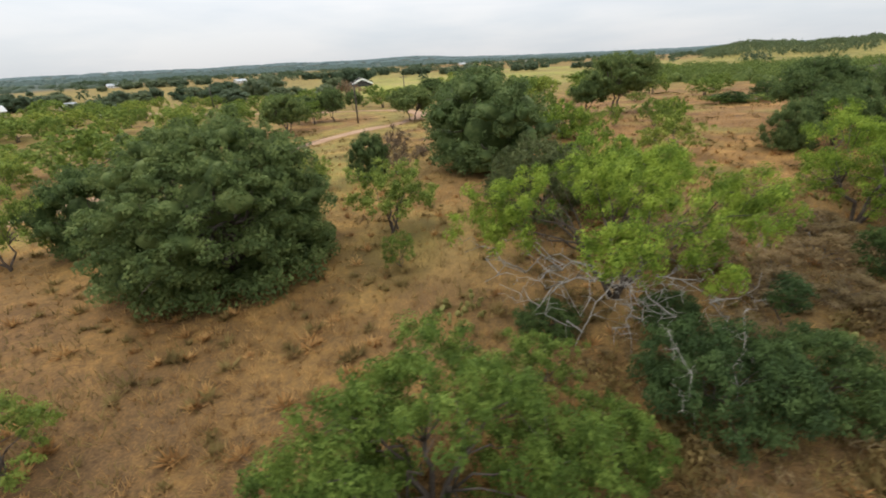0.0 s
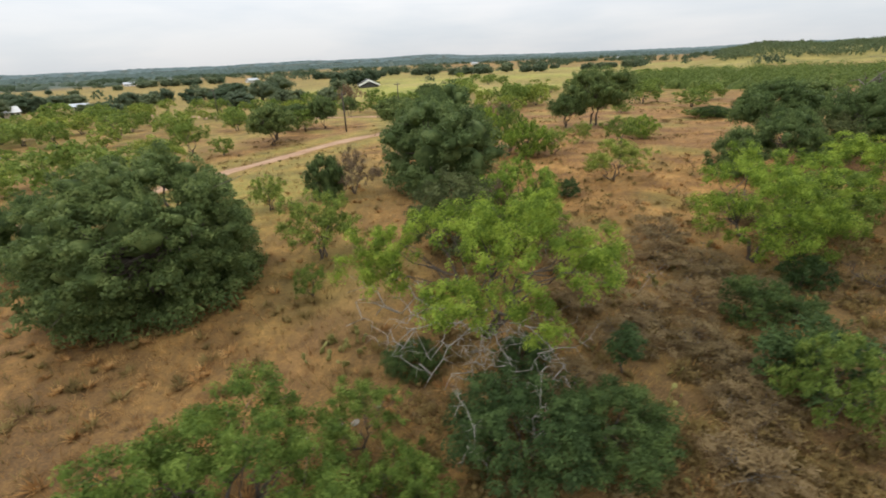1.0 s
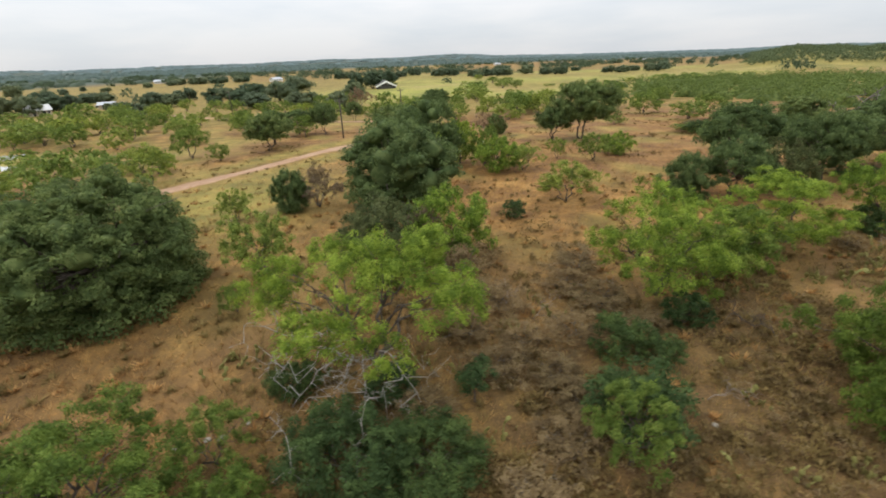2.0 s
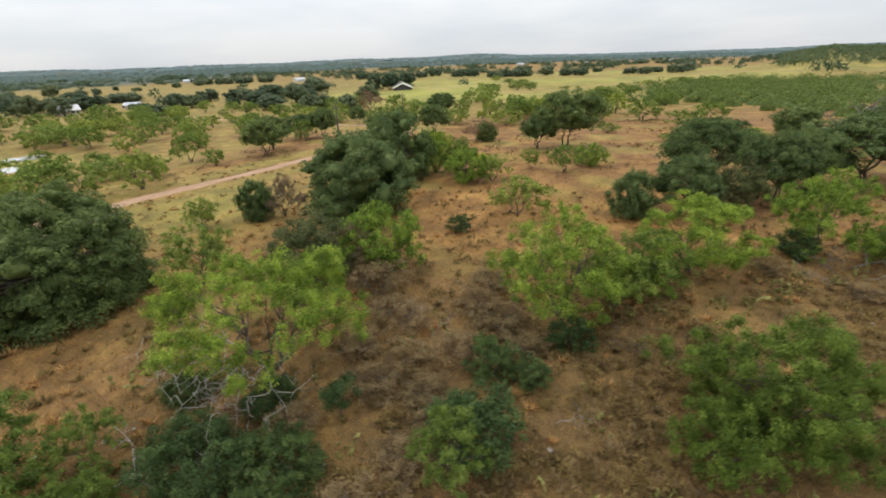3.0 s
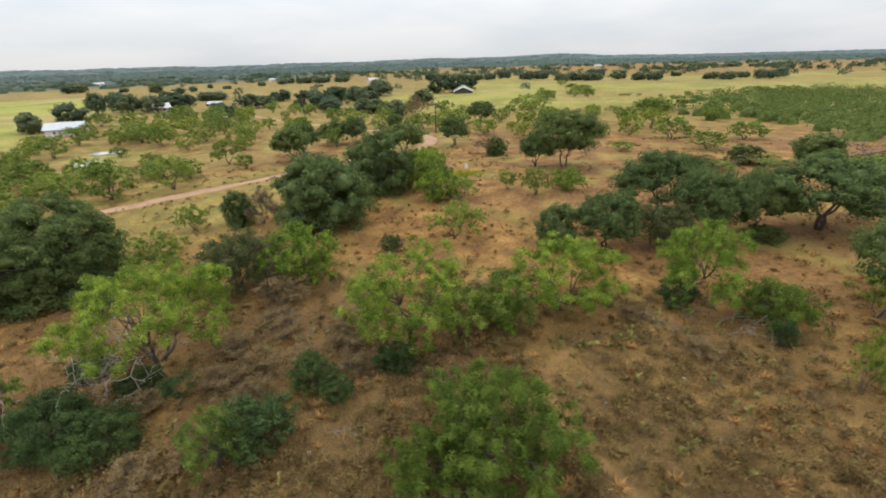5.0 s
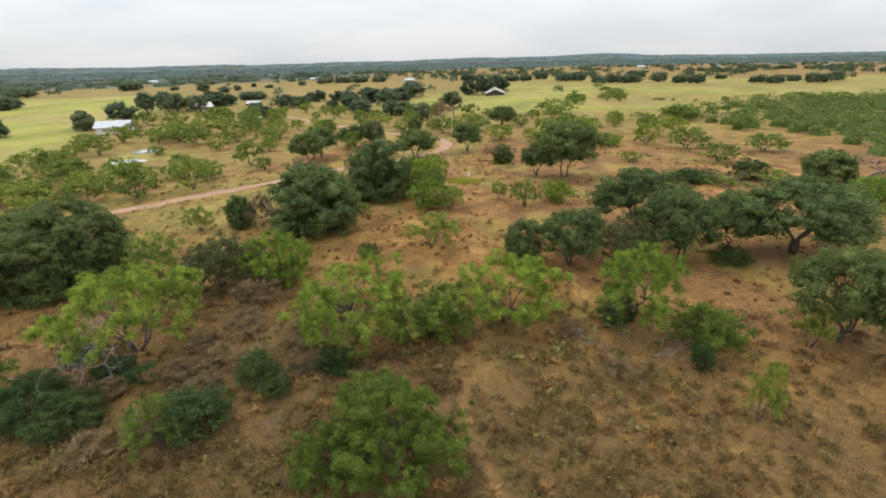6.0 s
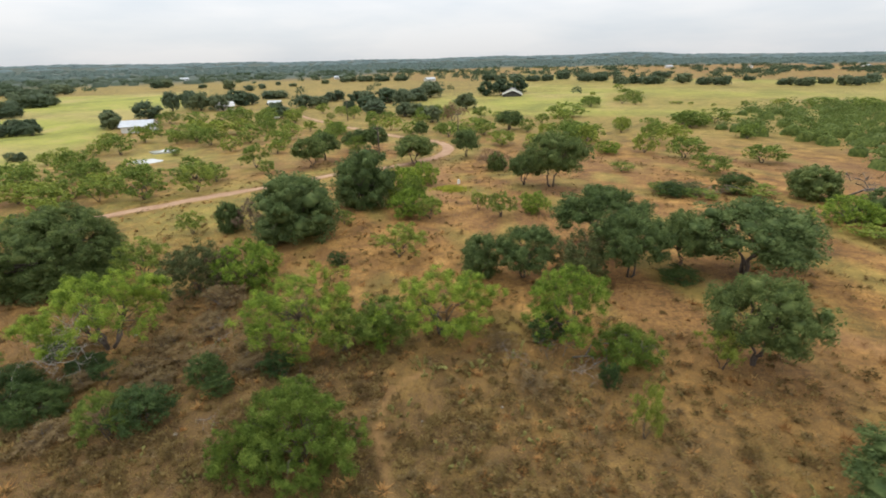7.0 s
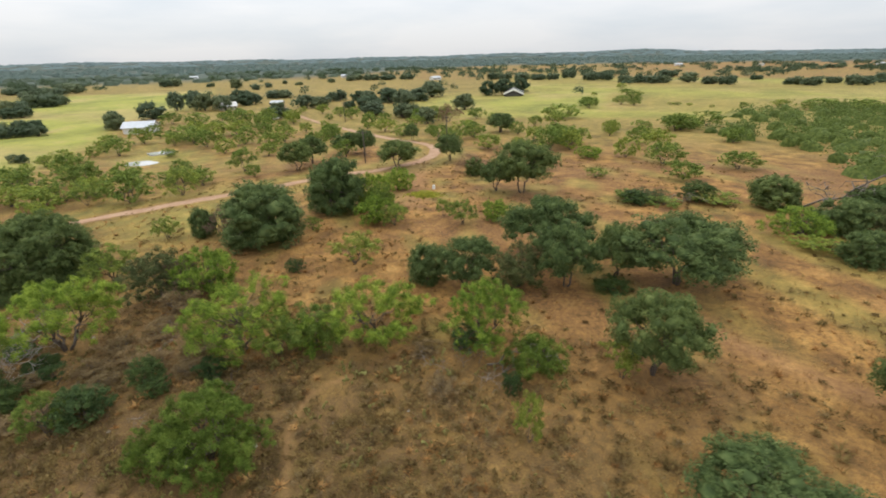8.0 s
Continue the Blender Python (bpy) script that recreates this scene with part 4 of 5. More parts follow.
for row in [(14.6, 33.7, 1.5, 1), (17.6, 15.4, 2.1, 1.25), (21.4, 17.8, 1.6, 1.2), (19.3, 15.0, 1.3, 0.95), (17.1, 11.4, 2.3, 1.8), 
            (37.2, 28.2, 1.8, 1.4), (41.9, 24.1, 1.7, 0.7), (46.2, 41, 1.2, 1.7), (46.2, 71.9, 1.9, 2.1), (54.5, 76.7, 3, 2.6)]:
    grow("shrub", *row)
for row in [(45.6, 73.7, 1.4, 3.1), (50, 72.3, 1.3, 2.6), (57, 76.3, 1.5, 3.6), (65.3, 58.6, 1.2, 2.8), (71, 60.5, 1.8, 3)]:
    grow("far_mesquite", *row)
for row in [(38.0, 38.6, 4.2, 2.6), (74, 68, 3, 3), (48, 75.5, 1.5, 3), (5.4, 24.6, 4.8, 3.3)]:
    grow("thicket", *row)
for row in [(13.5, 86, 3.8, 3.8), (-33.0, 176, 7.4, 5.8), (8.0, 26.0, 4.0, 1.8), (-3.8, 39.6, 4.2, 2.7)]:
    grow("bare_thicket", *row)
for row in [(14.6, 14.0, 1.1, 1.3), (13, 19.5, 1.2, 1.6), (16.2, 17, 1.4, 1.8), (17.8, 19.6, 1.3, 1.8), (13.7, 16.2, 1.0, 1.5),
            (17.5, 24, 1.5, 2), (34.5, 26, 1.0, 1.3), (10.2, 23.2, 2.4, 2.2), (24, 26.5, 1.2, 1.6), (37.6, 22.6, 1.0, 1.3), (9.6, 12.2, 1.0, 1.4), (12.2, 14.4, 1.1, 1.6),
            (15.4, 12.6, 0.9, 1.3), (11.0, 17.2, 1.2, 1.6), (14.6, 10.4, 0.9, 1.4), (19.2, 17.4, 1.0, 1.4), (16.4, 21.4, 1.2, 1.7), (13.2, 8.2, 1.0, 1.5), (11.6, 21.0, 1.2, 1.7)]:
    grow("dead_bush", *row)
grow("dense_shrub", 7.2, 9.2, 2.3, 2.1)
grow("dense_shrub", 10.0, 9.4, 1.8, 1.9)
grow("dense_shrub", 7.9, 13.3, 1.0, 1.2)
grow("dense_shrub", 3.7, 13.6, 1.1, 1.2)
grow("sapling", 11.4, 12.6, 1.8, 0.8)
grow("small_mesquite", 48.3, 28.4, 3.0, 1.5)


# ================= woods and far trees =================
def woods_of(name, label, spots, mat, seed, pieces, length, R=5.0, h=7.0, low=0.15):
    """Many trees as one sheet of leaves; spots are rows of x, y, height, half-width."""
    rng = np.random.default_rng(seed)
    kinds = []
    for _ in range(5):
        rows = lobed(rng, 16, R, h * low - 0.3, h, 0.40, 0.72, 4, 0.5, 0.85, 0.16, 0.15)[0]
        kinds.append(leaf_quads(rng, rows, pieces, length, length * 0.8, 0.3, 0.6, -0.5))
    out = []
    spots = np.asarray(spots, float)
    ground = height(spots[:, 0], spots[:, 1])
    for i, (x, y, tall, wide) in enumerate(spots):
        q = kinds[i % 5]
        a = rng.random() * 6.28
        turn = np.array(((math.cos(a), -math.sin(a), 0), (math.sin(a), math.cos(a), 0), (0, 0, 1)))
        out.append((q @ turn.T) * (wide / R, wide / R, tall / h) + (x, y, ground[i]))
    tagged(new(name, quads(name, np.concatenate(out), mat)), label, "trees", kind="stuff")


def canopy_of(name, label, spots, mat, seed, rag):
    """Closed woods as one sheet of uneven crowns; spots are rows of x, y, height, half-width."""
    rng = np.random.default_rng(seed)
    spots = np.asarray(spots, float)
    n, sides = len(spots), 5
    levels = ((0.0, 1.0), (0.6, 0.8))
    base = height(spots[:, 0], spots[:, 1])
    ang = rng.random((n, 1)) * 6.28 + np.arange(sides) * 2 * math.pi / sides
    rings = []
    for up, out in levels:
        k = out * (1 + rag * rng.normal(size=(n, sides)))
        rings.append(np.stack([spots[:, :1] + np.cos(ang) * k * spots[:, 3:], spots[:, 1:2] + np.sin(ang) * k * spots[:, 3:],
                               base[:, None] + spots[:, 2:3] * (up + (0.6 * rag if up else 0.0) * rng.normal(size=(n, sides)))], -1))
    top = np.stack([spots[:, 0], spots[:, 1], base + spots[:, 2]], -1)[:, None]
    verts = np.concatenate(rings + [top], 1)
    per = verts.shape[1]
    one = [(r * sides + s, r * sides + (s + 1) % sides, (r + 1) * sides + (s + 1) % sides, (r + 1) * sides + s) for r in range(1) for s in range(sides)]
    caps = [(sides + s, sides + (s + 1) % sides, 2 * sides) for s in range(sides)]
    faces = [tuple(i + k * per for i in f) for k in range(n) for f in one + caps]
    tagged(new(name, mesh_of(name, verts.reshape(-1, 3), faces, mat, True)), label, "trees", kind="stuff")


def wavy(x, y, size, ph):
    x, y = x / size, y / size
    return np.sin(x + 1.7 * np.sin(y * 0.8 + ph)) * np.sin(y * 1.3 + 1.4 * np.sin(x * 0.7 + ph * 2)) + 0.5 * np.sin(x * 2.3 + y * 1.9 + ph)


def in_meadow(x, y):
    along, beside = -0.79 * (x + 90) + 0.61 * (y - 50), 0.61 * (x + 90) + 0.79 * (y - 50)
    return (along > -25) & (along < 420) & (np.abs(beside + 22) < 24 + along * 0.16)


def in_pasture(x, y):
    return (y > 185) & (y < 430) & (x > -70 - 0.12 * y) & (x < 190)


def scatter(rng, n, near, far, left, right):
    d = np.sqrt(rng.uniform(near ** 2, far ** 2, n))
    a = np.radians(rng.uniform(-right, left, n))
    return -np.sin(a) * d + 15, np.cos(a) * d


def far_land():
    rng = np.random.default_rng(41)
    # groves between the fields
    x, y = scatter(rng, 5200, 230, 1000, 95, 85)
    d = np.hypot(x, y)
    keep = (wavy(x, y, 34, 0.4) > 0.75 - 0.35 * smooth01((d - 350) / 600)) & ~in_meadow(x, y) & ~(in_pasture(x, y) & (rng.random(len(x)) > 0.06))
    keep &= ~((np.hypot(x + 140, y - 114) < 22) | (np.hypot(x + 197, y - 210) < 20) | (np.hypot(x + 187, y - 228) < 16))
    x, y = x[keep][:330], y[keep][:330]
    mx, my = scatter(rng, 150, 600, 1150, 60, 75)
    open_land = ~in_meadow(mx, my) & (my > 600)
    for px, py in zip(mx[open_land], my[open_land]):
        m = rng.integers(3, 9)
        x, y = np.append(x, px + rng.normal(size=m) * 15), np.append(y, py + rng.normal(size=m) * 6)
    spots = np.stack([x, y, rng.uniform(5, 8.5, len(x)), rng.uniform(4, 8, len(x))], -1)
    woods_of("oak_groves", "scattered dark live oak groves between far fields", spots, HAZED_OAK_LEAF, 3, 110, 1.5, low=0.05)
    # closed woods to the horizon
    x, y = scatter(rng, 20000, 560, 2300, 100, 90)
    turn = np.degrees(np.arctan2(-x, y))
    edge = 1300 - 560 * smooth01((turn - 12) / 30) + 90 * np.sin(turn * 0.5) + 60 * np.sin(turn * 1.3 + 1)
    keep = (np.hypot(x, y) > edge) & (wavy(x, y * 2.2, 150, 1.1) > -0.9)
    x, y = x[keep][:5000], y[keep][:5000]
    spots = np.stack([x, y, rng.uniform(4, 6.5, len(x)), rng.uniform(6, 11, len(x))], -1)
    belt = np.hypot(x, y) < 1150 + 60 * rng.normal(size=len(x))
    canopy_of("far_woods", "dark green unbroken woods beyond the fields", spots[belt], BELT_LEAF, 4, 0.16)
    # beyond the belt the crowns take the haze-tinted leaf colour
    canopy_of("distant_woods", "unbroken woods towards the horizon, greyed by haze in their colour", spots[~belt], HAZED_WOODS_LEAF, 14, 0.12)
    # furthest woods, paler and bluer to imitate haze
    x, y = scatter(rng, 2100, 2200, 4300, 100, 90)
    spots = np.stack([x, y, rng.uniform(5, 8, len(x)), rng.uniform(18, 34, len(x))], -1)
    canopy_of("horizon_woods", "woods on the horizon hills, blue haze put into their colour", spots, HAZY_LEAF, 5, 0.1)
    # wooded ridge
    d = rng.uniform(540, 1150, 2300)
    a = np.radians(-29.5 - 65 * rng.random(2300) ** 1.15)
    spots = np.stack([-np.sin(a) * d, np.cos(a) * d, rng.uniform(4.5, 9.5, 2300), rng.uniform(3, 6.5, 2300)], -1)
    woods_of("ridge_woods", "green scrubby woods covering a low ridge", spots, RIDGE_LEAF, 16, 64, 1.6, low=0.0)
    # closed mesquite scrub on one side of the pasture
    gx, gy = np.meshgrid(np.arange(46, 300, 8.4), np.arange(88, 272, 7.6))
    gx, gy = gx.ravel() + rng.normal(size=gx.size) * 1.9, gy.ravel() + rng.normal(size=gx.size) * 1.9
    edge = gx - 55 - 0.62 * np.maximum(0, 150 - gy) - 0.35 * np.maximum(0, gy - 150) - 6 * np.sin(gy * 0.11)
    keep = (edge > 0) & (gy > 94) & (gy < 256 + 10 * np.sin(gx * 0.05)) & (rng.random(gx.size) > 0.10 + 0.45 * smooth01((14 - edge) / 14))
    spots = np.stack([gx, gy, rng.uniform(2.6, 5.6, gx.size), rng.uniform(3.3, 5.4, gx.size)], -1)[keep]
    woods_of("mesquite_scrub", "closed stand of green mesquite scrub beyond the pasture", spots, MESQUITE_FAR, 7, 280, 0.6, low=0.0)
    canopy_of("scrub_undergrowth", "dense green inner foliage of mesquite scrub", spots * (1, 1, 0.55, 0.6), MESQUITE_FAR, 17, 0.3)


RIDGE_LEAF = leaf_material("ridge_woods_leaf", (0.082, 0.110, 0.055), (0.112, 0.144, 0.07), (0.148, 0.178, 0.085), 0.45)
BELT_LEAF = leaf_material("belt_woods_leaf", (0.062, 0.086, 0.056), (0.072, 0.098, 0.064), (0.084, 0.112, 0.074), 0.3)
MESQUITE_FAR = leaf_material("mesquite_scrub_leaf", (0.068, 0.100, 0.027), (0.118, 0.162, 0.040), (0.192, 0.236, 0.064), 0.42, 0.1)
far_land()


def stray_trees():
    """Single mesquites and oaks over the middle distance."""
    rng = np.random.default_rng(77)
    placed = list(SPOTS)

    def clear_of(x, y, gap):
        if np.hypot(ROAD_LINE[:, 0] - x, ROAD_LINE[:, 1] - y).min() < 5 or math.hypot((x + 78) / 25, (y - 74) / 16) < 1:
            return False
        if math.hypot(x + 140, y - 114) < 16 or bool(in_meadow(x, y)):
            return False
        return all(math.hypot(x - a, y - b) > gap for a, b in placed)

    for kind, n, x0, x1, y0, y1, gap, tall in (("far_mesquite", 46, -150, -36, 66, 200, 7.5, 4.3), ("far_mesquite", 5, 14, 66, 84, 175, 9, 3.0), ("far_mesquite", 10, -30, 20, 100, 190, 8, 3.8),
                                               ("far_oak", 6, -160, -85, 150, 300, 12, 6.5), ("far_mesquite", 22, -100, -33, 14, 72, 7.0, 4.4)):
        made = tries = 0
        while made < n and tries < 900:
            tries += 1
            x, y = rng.uniform(x0, x1), rng.uniform(y0, y1)
            if clear_of(x, y, gap):
                placed.append((x, y))
                s = rng.uniform(0.55, 1.35)
                grow(kind, x, y, tall * s, (3.3 if kind == "far_mesquite" else 5.8) * s)
                made += 1


stray_trees()


# ================= grass, brush, cactus, stones =================
def blades(rng, x, y, tall, n_each, wide, lean):
    """Tufts of narrow bent blades."""
    n = len(x) * n_each
    k = np.repeat(np.arange(len(x)), n_each)
    a = rng.random(n) * 6.283
    out = np.stack([np.cos(a), np.sin(a), np.zeros(n)], -1)
    side = np.stack([-np.sin(a), np.cos(a), np.zeros(n)], -1)
    base = np.stack([x[k], y[k], (height(x, y) + relief(x, y))[k] - 0.03], -1) + out * (0.10 * rng.random((n, 1))) + side * rng.normal(size=(n, 1)) * 0.05
    top = tall[k][:, None] * rng.uniform(0.55, 1.15, (n, 1))
    w = wide * rng.uniform(0.6, 1.3, (n, 1))
    tip = base + out * top * lean * 1.15 + (0, 0, 1) * top
    return np.stack([base - side * w * 0.5, base + side * w * 0.7, tip], 1)


def cleared(x, y):
    """Where nothing grows: the road, the trails and the pond."""
    trail = near_line(x, y, [(36.5, 8), (33.4, 12.6), (30.3, 16), (29.4, 19), (31.5, 23), (33.5, 27)], 0.25) > 0.4
    return trail | (beside_road(x, y) < 2.0)


def make_grass():
    rng = np.random.default_rng(12)
    n = 150000
    x, y = rng.uniform(-52, 88, n), -22 + 98 * rng.random(n)
    near = np.hypot(np.maximum(0, np.maximum(-x - 2, x - 50)), np.where(y < 4, (4 - y) * 3, y))
    keep = rng.random(n) < 1 / (1 + (near / 19) ** 2.2)
    x, y = x[keep], y[keep]
    thick = wavy(x, y, 1.3, 0.7) + 0.6 * wavy(x, y, 5.0, 2.0)
    keep = ((thick > -1.0) | (x < 3)) & ~cleared(x, y)
    x, y, thick = x[keep], y[keep], thick[keep]
    tall = 0.19 + 0.13 * rng.random(len(x)) + 0.10 * np.clip(thick, 0, 1)
    weedy = (0.6 * wavy(x, y, 6.5, 3.1) + 0.4 * rng.normal(size=len(x)) + 1.5 * np.exp(-(((x - 29) / 30) ** 2 + ((y - 12) / 11) ** 2)) + 0.55 * np.exp(-(((x + 8) / 16) ** 2 + ((y - 8) / 10) ** 2))) > 0.75
    tagged(new("dry_grass", quads("dry_grass", blades(rng, x[~weedy], y[~weedy], tall[~weedy], 5, 0.034, 0.8), STRAW)), "tussocky dry straw-coloured grass", "grass", kind="stuff")
    tagged(new("green_weeds", quads("green_weeds", blades(rng, x[weedy], y[weedy], tall[weedy] * 1.1, 4, 0.035, 0.8), OLIVE_GRASS)), "olive-green weeds among the dry grass", "grass", kind="stuff")


make_grass()


def make_green_patch():
    """A small patch of fresh yellow-green grass where water gathers."""
    rng = np.random.default_rng(71)
    n = 700
    x, y = 13.0 + rng.normal(size=n) * 1.3, 66.8 + rng.normal(size=n) * 0.9
    tall = rng.uniform(0.2, 0.45, n)
    tagged(new("green_grass", quads("green_grass", blades(rng, x, y, tall, 6, 0.09, 0.7), FRESH_GRASS)), "patch of fresh yellow-green grass in dry pasture", "grass", kind="stuff")


make_green_patch()


def make_tussocks():
    """Rounded bunches of rank dry grass, thickest on the brushy rise."""
    rng = np.random.default_rng(58)
    n = 9000
    x, y = rng.uniform(-34, 78, n), rng.uniform(-4, 48, n)
    rise = np.exp(-(((x - 29) / 30) ** 2 + ((y - 13) / 12) ** 2))
    keep = (rng.random(n) < 0.10 + 0.62 * rise + 0.4 * np.exp(-(((x + 8) / 15) ** 2 + ((y - 8) / 9) ** 2))) & (wavy(x, y, 2.3, 0.2) > -0.55) & ~cleared(x, y)
    x, y = x[keep], y[keep]
    tint = 0.6 * wavy(x, y, 4.5, 1.9) + 0.5 * rng.normal(size=len(x)) + 0.35 * (np.exp(-(((x - 26) / 30) ** 2 + ((y - 12) / 12) ** 2)) - 0.4)
    tint += 0.25 * np.exp(-(((x + 8) / 15) ** 2 + ((y - 8) / 9) ** 2))
    for name, label, mat, pick in (("straw_tussocks", "rounded straw-coloured bunches of dry grass", STRAW, tint < 0.0), ("olive_tussocks", "rank olive-brown grass bunches on stony ground", OLIVE_GRASS, tint >= 0.0)):
        out = []
        for px, py in zip(x[pick], y[pick]):
            s = rng.uniform(0.28, 0.62)
            m = 30
            a, up = rng.random(m) * 6.283, rng.uniform(0.25, 1.0, m)
            d = np.stack([np.cos(a) * (1.1 - 0.7 * up), np.sin(a) * (1.1 - 0.7 * up), up * 0.85], -1) * s * rng.uniform(0.6, 1.15, (m, 1))
            side = np.stack([-np.sin(a), np.cos(a), np.zeros(m)], -1) * rng.uniform(0.03, 0.06, (m, 1))
            base = np.array((px, py, lie(px, py) - 0.02)) + d * (0.25, 0.25, 0.0)
            out.append(np.stack([base + d * 0.15 - side, base + d * 0.15 + side, base + d], 1))
        tagged(new(name, quads(name, np.concatenate(out), mat)), label, "grass", kind="stuff")


make_tussocks()


def make_brush():
    """Low tangled brush over the stony rise under the flight line."""
    rng = np.random.default_rng(23)
    n = 12000
    x, y = rng.uniform(-8, 64, n), rng.uniform(0, 33, n)
    rise = np.exp(-(((x - 26) / 30) ** 2 + ((y - 12) / 12) ** 2))
    keep = (wavy(x, y, 3.1, 1.5) > -0.55) & (rng.random(n) < 0.06 + 0.54 * rise) & ~cleared(x, y) & ((y > 9) | (x > 3)) & ~((x < 4) & (y > 6))
    x, y = x[keep], y[keep]
    for name, label, mat, share in (("low_brush", "low tangled olive-brown brush on stony ground", BRUSH_LEAF, 0.62), ("dead_brush", "low leafless brown twigs", DRY_BRUSH, 1.0)):
        out = []
        pick = rng.random(len(x)) < share
        for px, py in zip(x[pick], y[pick]):
            s = rng.uniform(0.25, 0.6) * rng.uniform(0.8, 1.6)
            rows = [(rng.normal() * s * 0.5, rng.normal() * s * 0.5, s * rng.uniform(0.25, 0.5), s * 0.5, s * 0.42) for _ in range(5)]
            q = leaf_quads(rng, rows, 60, 0.19 if mat is BRUSH_LEAF else 0.26, 0.085 if mat is BRUSH_LEAF else 0.035, 0.0, 0.8, -0.4)
            out.append(q + (px, py, lie(px, py)))
        tagged(new(name, quads(name, np.concatenate(out), mat)), label, "brush", kind="stuff")
        x, y = x[~pick], y[~pick]


BRUSH_LEAF = leaf_material("brush_leaf", (0.094, 0.063, 0.024), (0.172, 0.119, 0.045), (0.27, 0.19, 0.074), 0.4, 0.1)
make_brush()


def make_tufts():
    """Low rank tufts and forbs dotted over the open pasture."""
    rng = np.random.default_rng(31)
    n = 3600
    x, y = rng.uniform(-34, 84, n), 27 + 80 * rng.random(n) ** 1.3
    keep = (wavy(x, y, 7.0, 0.9) + 0.5 * rng.normal(size=n) > 0.35) & ~cleared(x, y)
    out = []
    for px, py in zip(x[keep][:1300], y[keep][:1300]):
        s = rng.uniform(0.22, 0.62)
        rows = [(rng.normal() * s * 0.7, rng.normal() * s * 0.7, s * rng.uniform(0.2, 0.45), s * 0.6, s * 0.42) for _ in range(4)]
        out.append(leaf_quads(rng, rows, 30, 0.30, 0.09, 0.0, 0.8, -0.3) + (px, py, lie(px, py)))
    tagged(new("pasture_weeds", quads("pasture_weeds", np.concatenate(out), BRUSH_LEAF)), "low olive-brown weeds dotted over dry pasture", "weeds", kind="stuff")


make_tufts()


def pad_mesh(seed):
    """One flat oval cactus pad, standing on its narrow end."""
    rng = np.random.default_rng(seed)
    verts, faces = [], []
    rings, sides = 4, 8
    for i in range(rings + 1):
        k = i / rings
        half = 0.5 * math.sin(math.pi * (0.06 + 0.9 * k)) ** 0.7 * (0.75 + 0.35 * k)
        for s in range(sides):
            a = 2 * math.pi * s / sides
            verts.append((half * math.cos(a), 0.16 * half * math.sin(a) + 0.02 * rng.normal(), k))
    for i in range(rings):
        for s in range(sides):
            t = (s + 1) % sides
            faces.append((i * sides + s, i * sides + t, (i + 1) * sides + t, (i + 1) * sides + s))
    faces += [tuple(range(sides - 1, -1, -1)), tuple(rings * sides + s for s in range(sides))]
    return mesh_of("pad", verts, faces, CACTUS_SKIN, True)


PADS = [pad_mesh(1), pad_mesh(2)]


def prickly_pear(x, y, size, seed, pads=20):
    rng = np.random.default_rng(seed)
    ob = tagged(new("prickly_pear"), "yellow-green prickly pear cactus clump in dry grass", "cactus", "prickly pears")
    ob.matrix_basis = pose(x, y, lie(x, y) - 0.03)
    tips = []
    for i in range(pads):
        a = rng.random() * 360
        if i < pads * 0.45:
            m = pose(rng.normal() * size * 0.36, rng.normal() * size * 0.36, 0, rng.uniform(-28, 28), rng.uniform(-28, 28), a)
        else:
            m = tips[rng.integers(len(tips))] @ pose(0, 0, 0, rng.uniform(-40, 40), rng.uniform(-35, 35), a)
        s = size * rng.uniform(0.19, 0.28)
        pad = part("pad", PADS[i % 2], ob)
        pad.matrix_basis = m @ Matrix.Diagonal((s * 0.85, s, s, 1))
        tips.append(m @ Matrix.Translation((0, 0, s * 0.9)))


for i, (x, y, size) in enumerate([(0.2, 14.6, 1.3), (0.9, 15.3, 1.0), (33.2, 22.7, 1.1), (34.3, 23.8, 1.2), (39.2, 25.5, 1.0), (31.1, 21.5, 1.2), (30.2, 22.0, 1.0), (30.9, 17.6, 1.0),
                                  (36, 15.6, 0.9), (37.1, 24.4, 1.1), (25, 20.6, 1.2), (26.2, 21.3, 1.0), (45, 26.2, 1.0), (12.2, 10.9, 0.9), (13.4, 17.6, 1.0), (15.2, 18.9, 1.1), (23.5, 9.6, 0.9),
                                  (21.8, 12.6, 0.9), (35.5, 25.0, 1.0), (28.0, 15.4, 0.8), (17.0, 20.5, 1.0), (10.5, 17.5, 0.9), (40.6, 22.5, 0.9), (11.0, 19.4, 1.0)]):
    prickly_pear(x, y, size, 100 + i)


rng = np.random.default_rng(64)
spots = []
while len(spots) < 80:
    x, y = rng.uniform(9, 54), rng.uniform(5.5, 27)
    if not cleared(np.array([x]), np.array([y]))[0] and all(math.hypot(x - a, y - b) > 1.3 for a, b in spots + SPOTS):
        spots.append((x, y))
        prickly_pear(x, y, rng.uniform(0.6, 1.1), 300 + len(spots), 10)


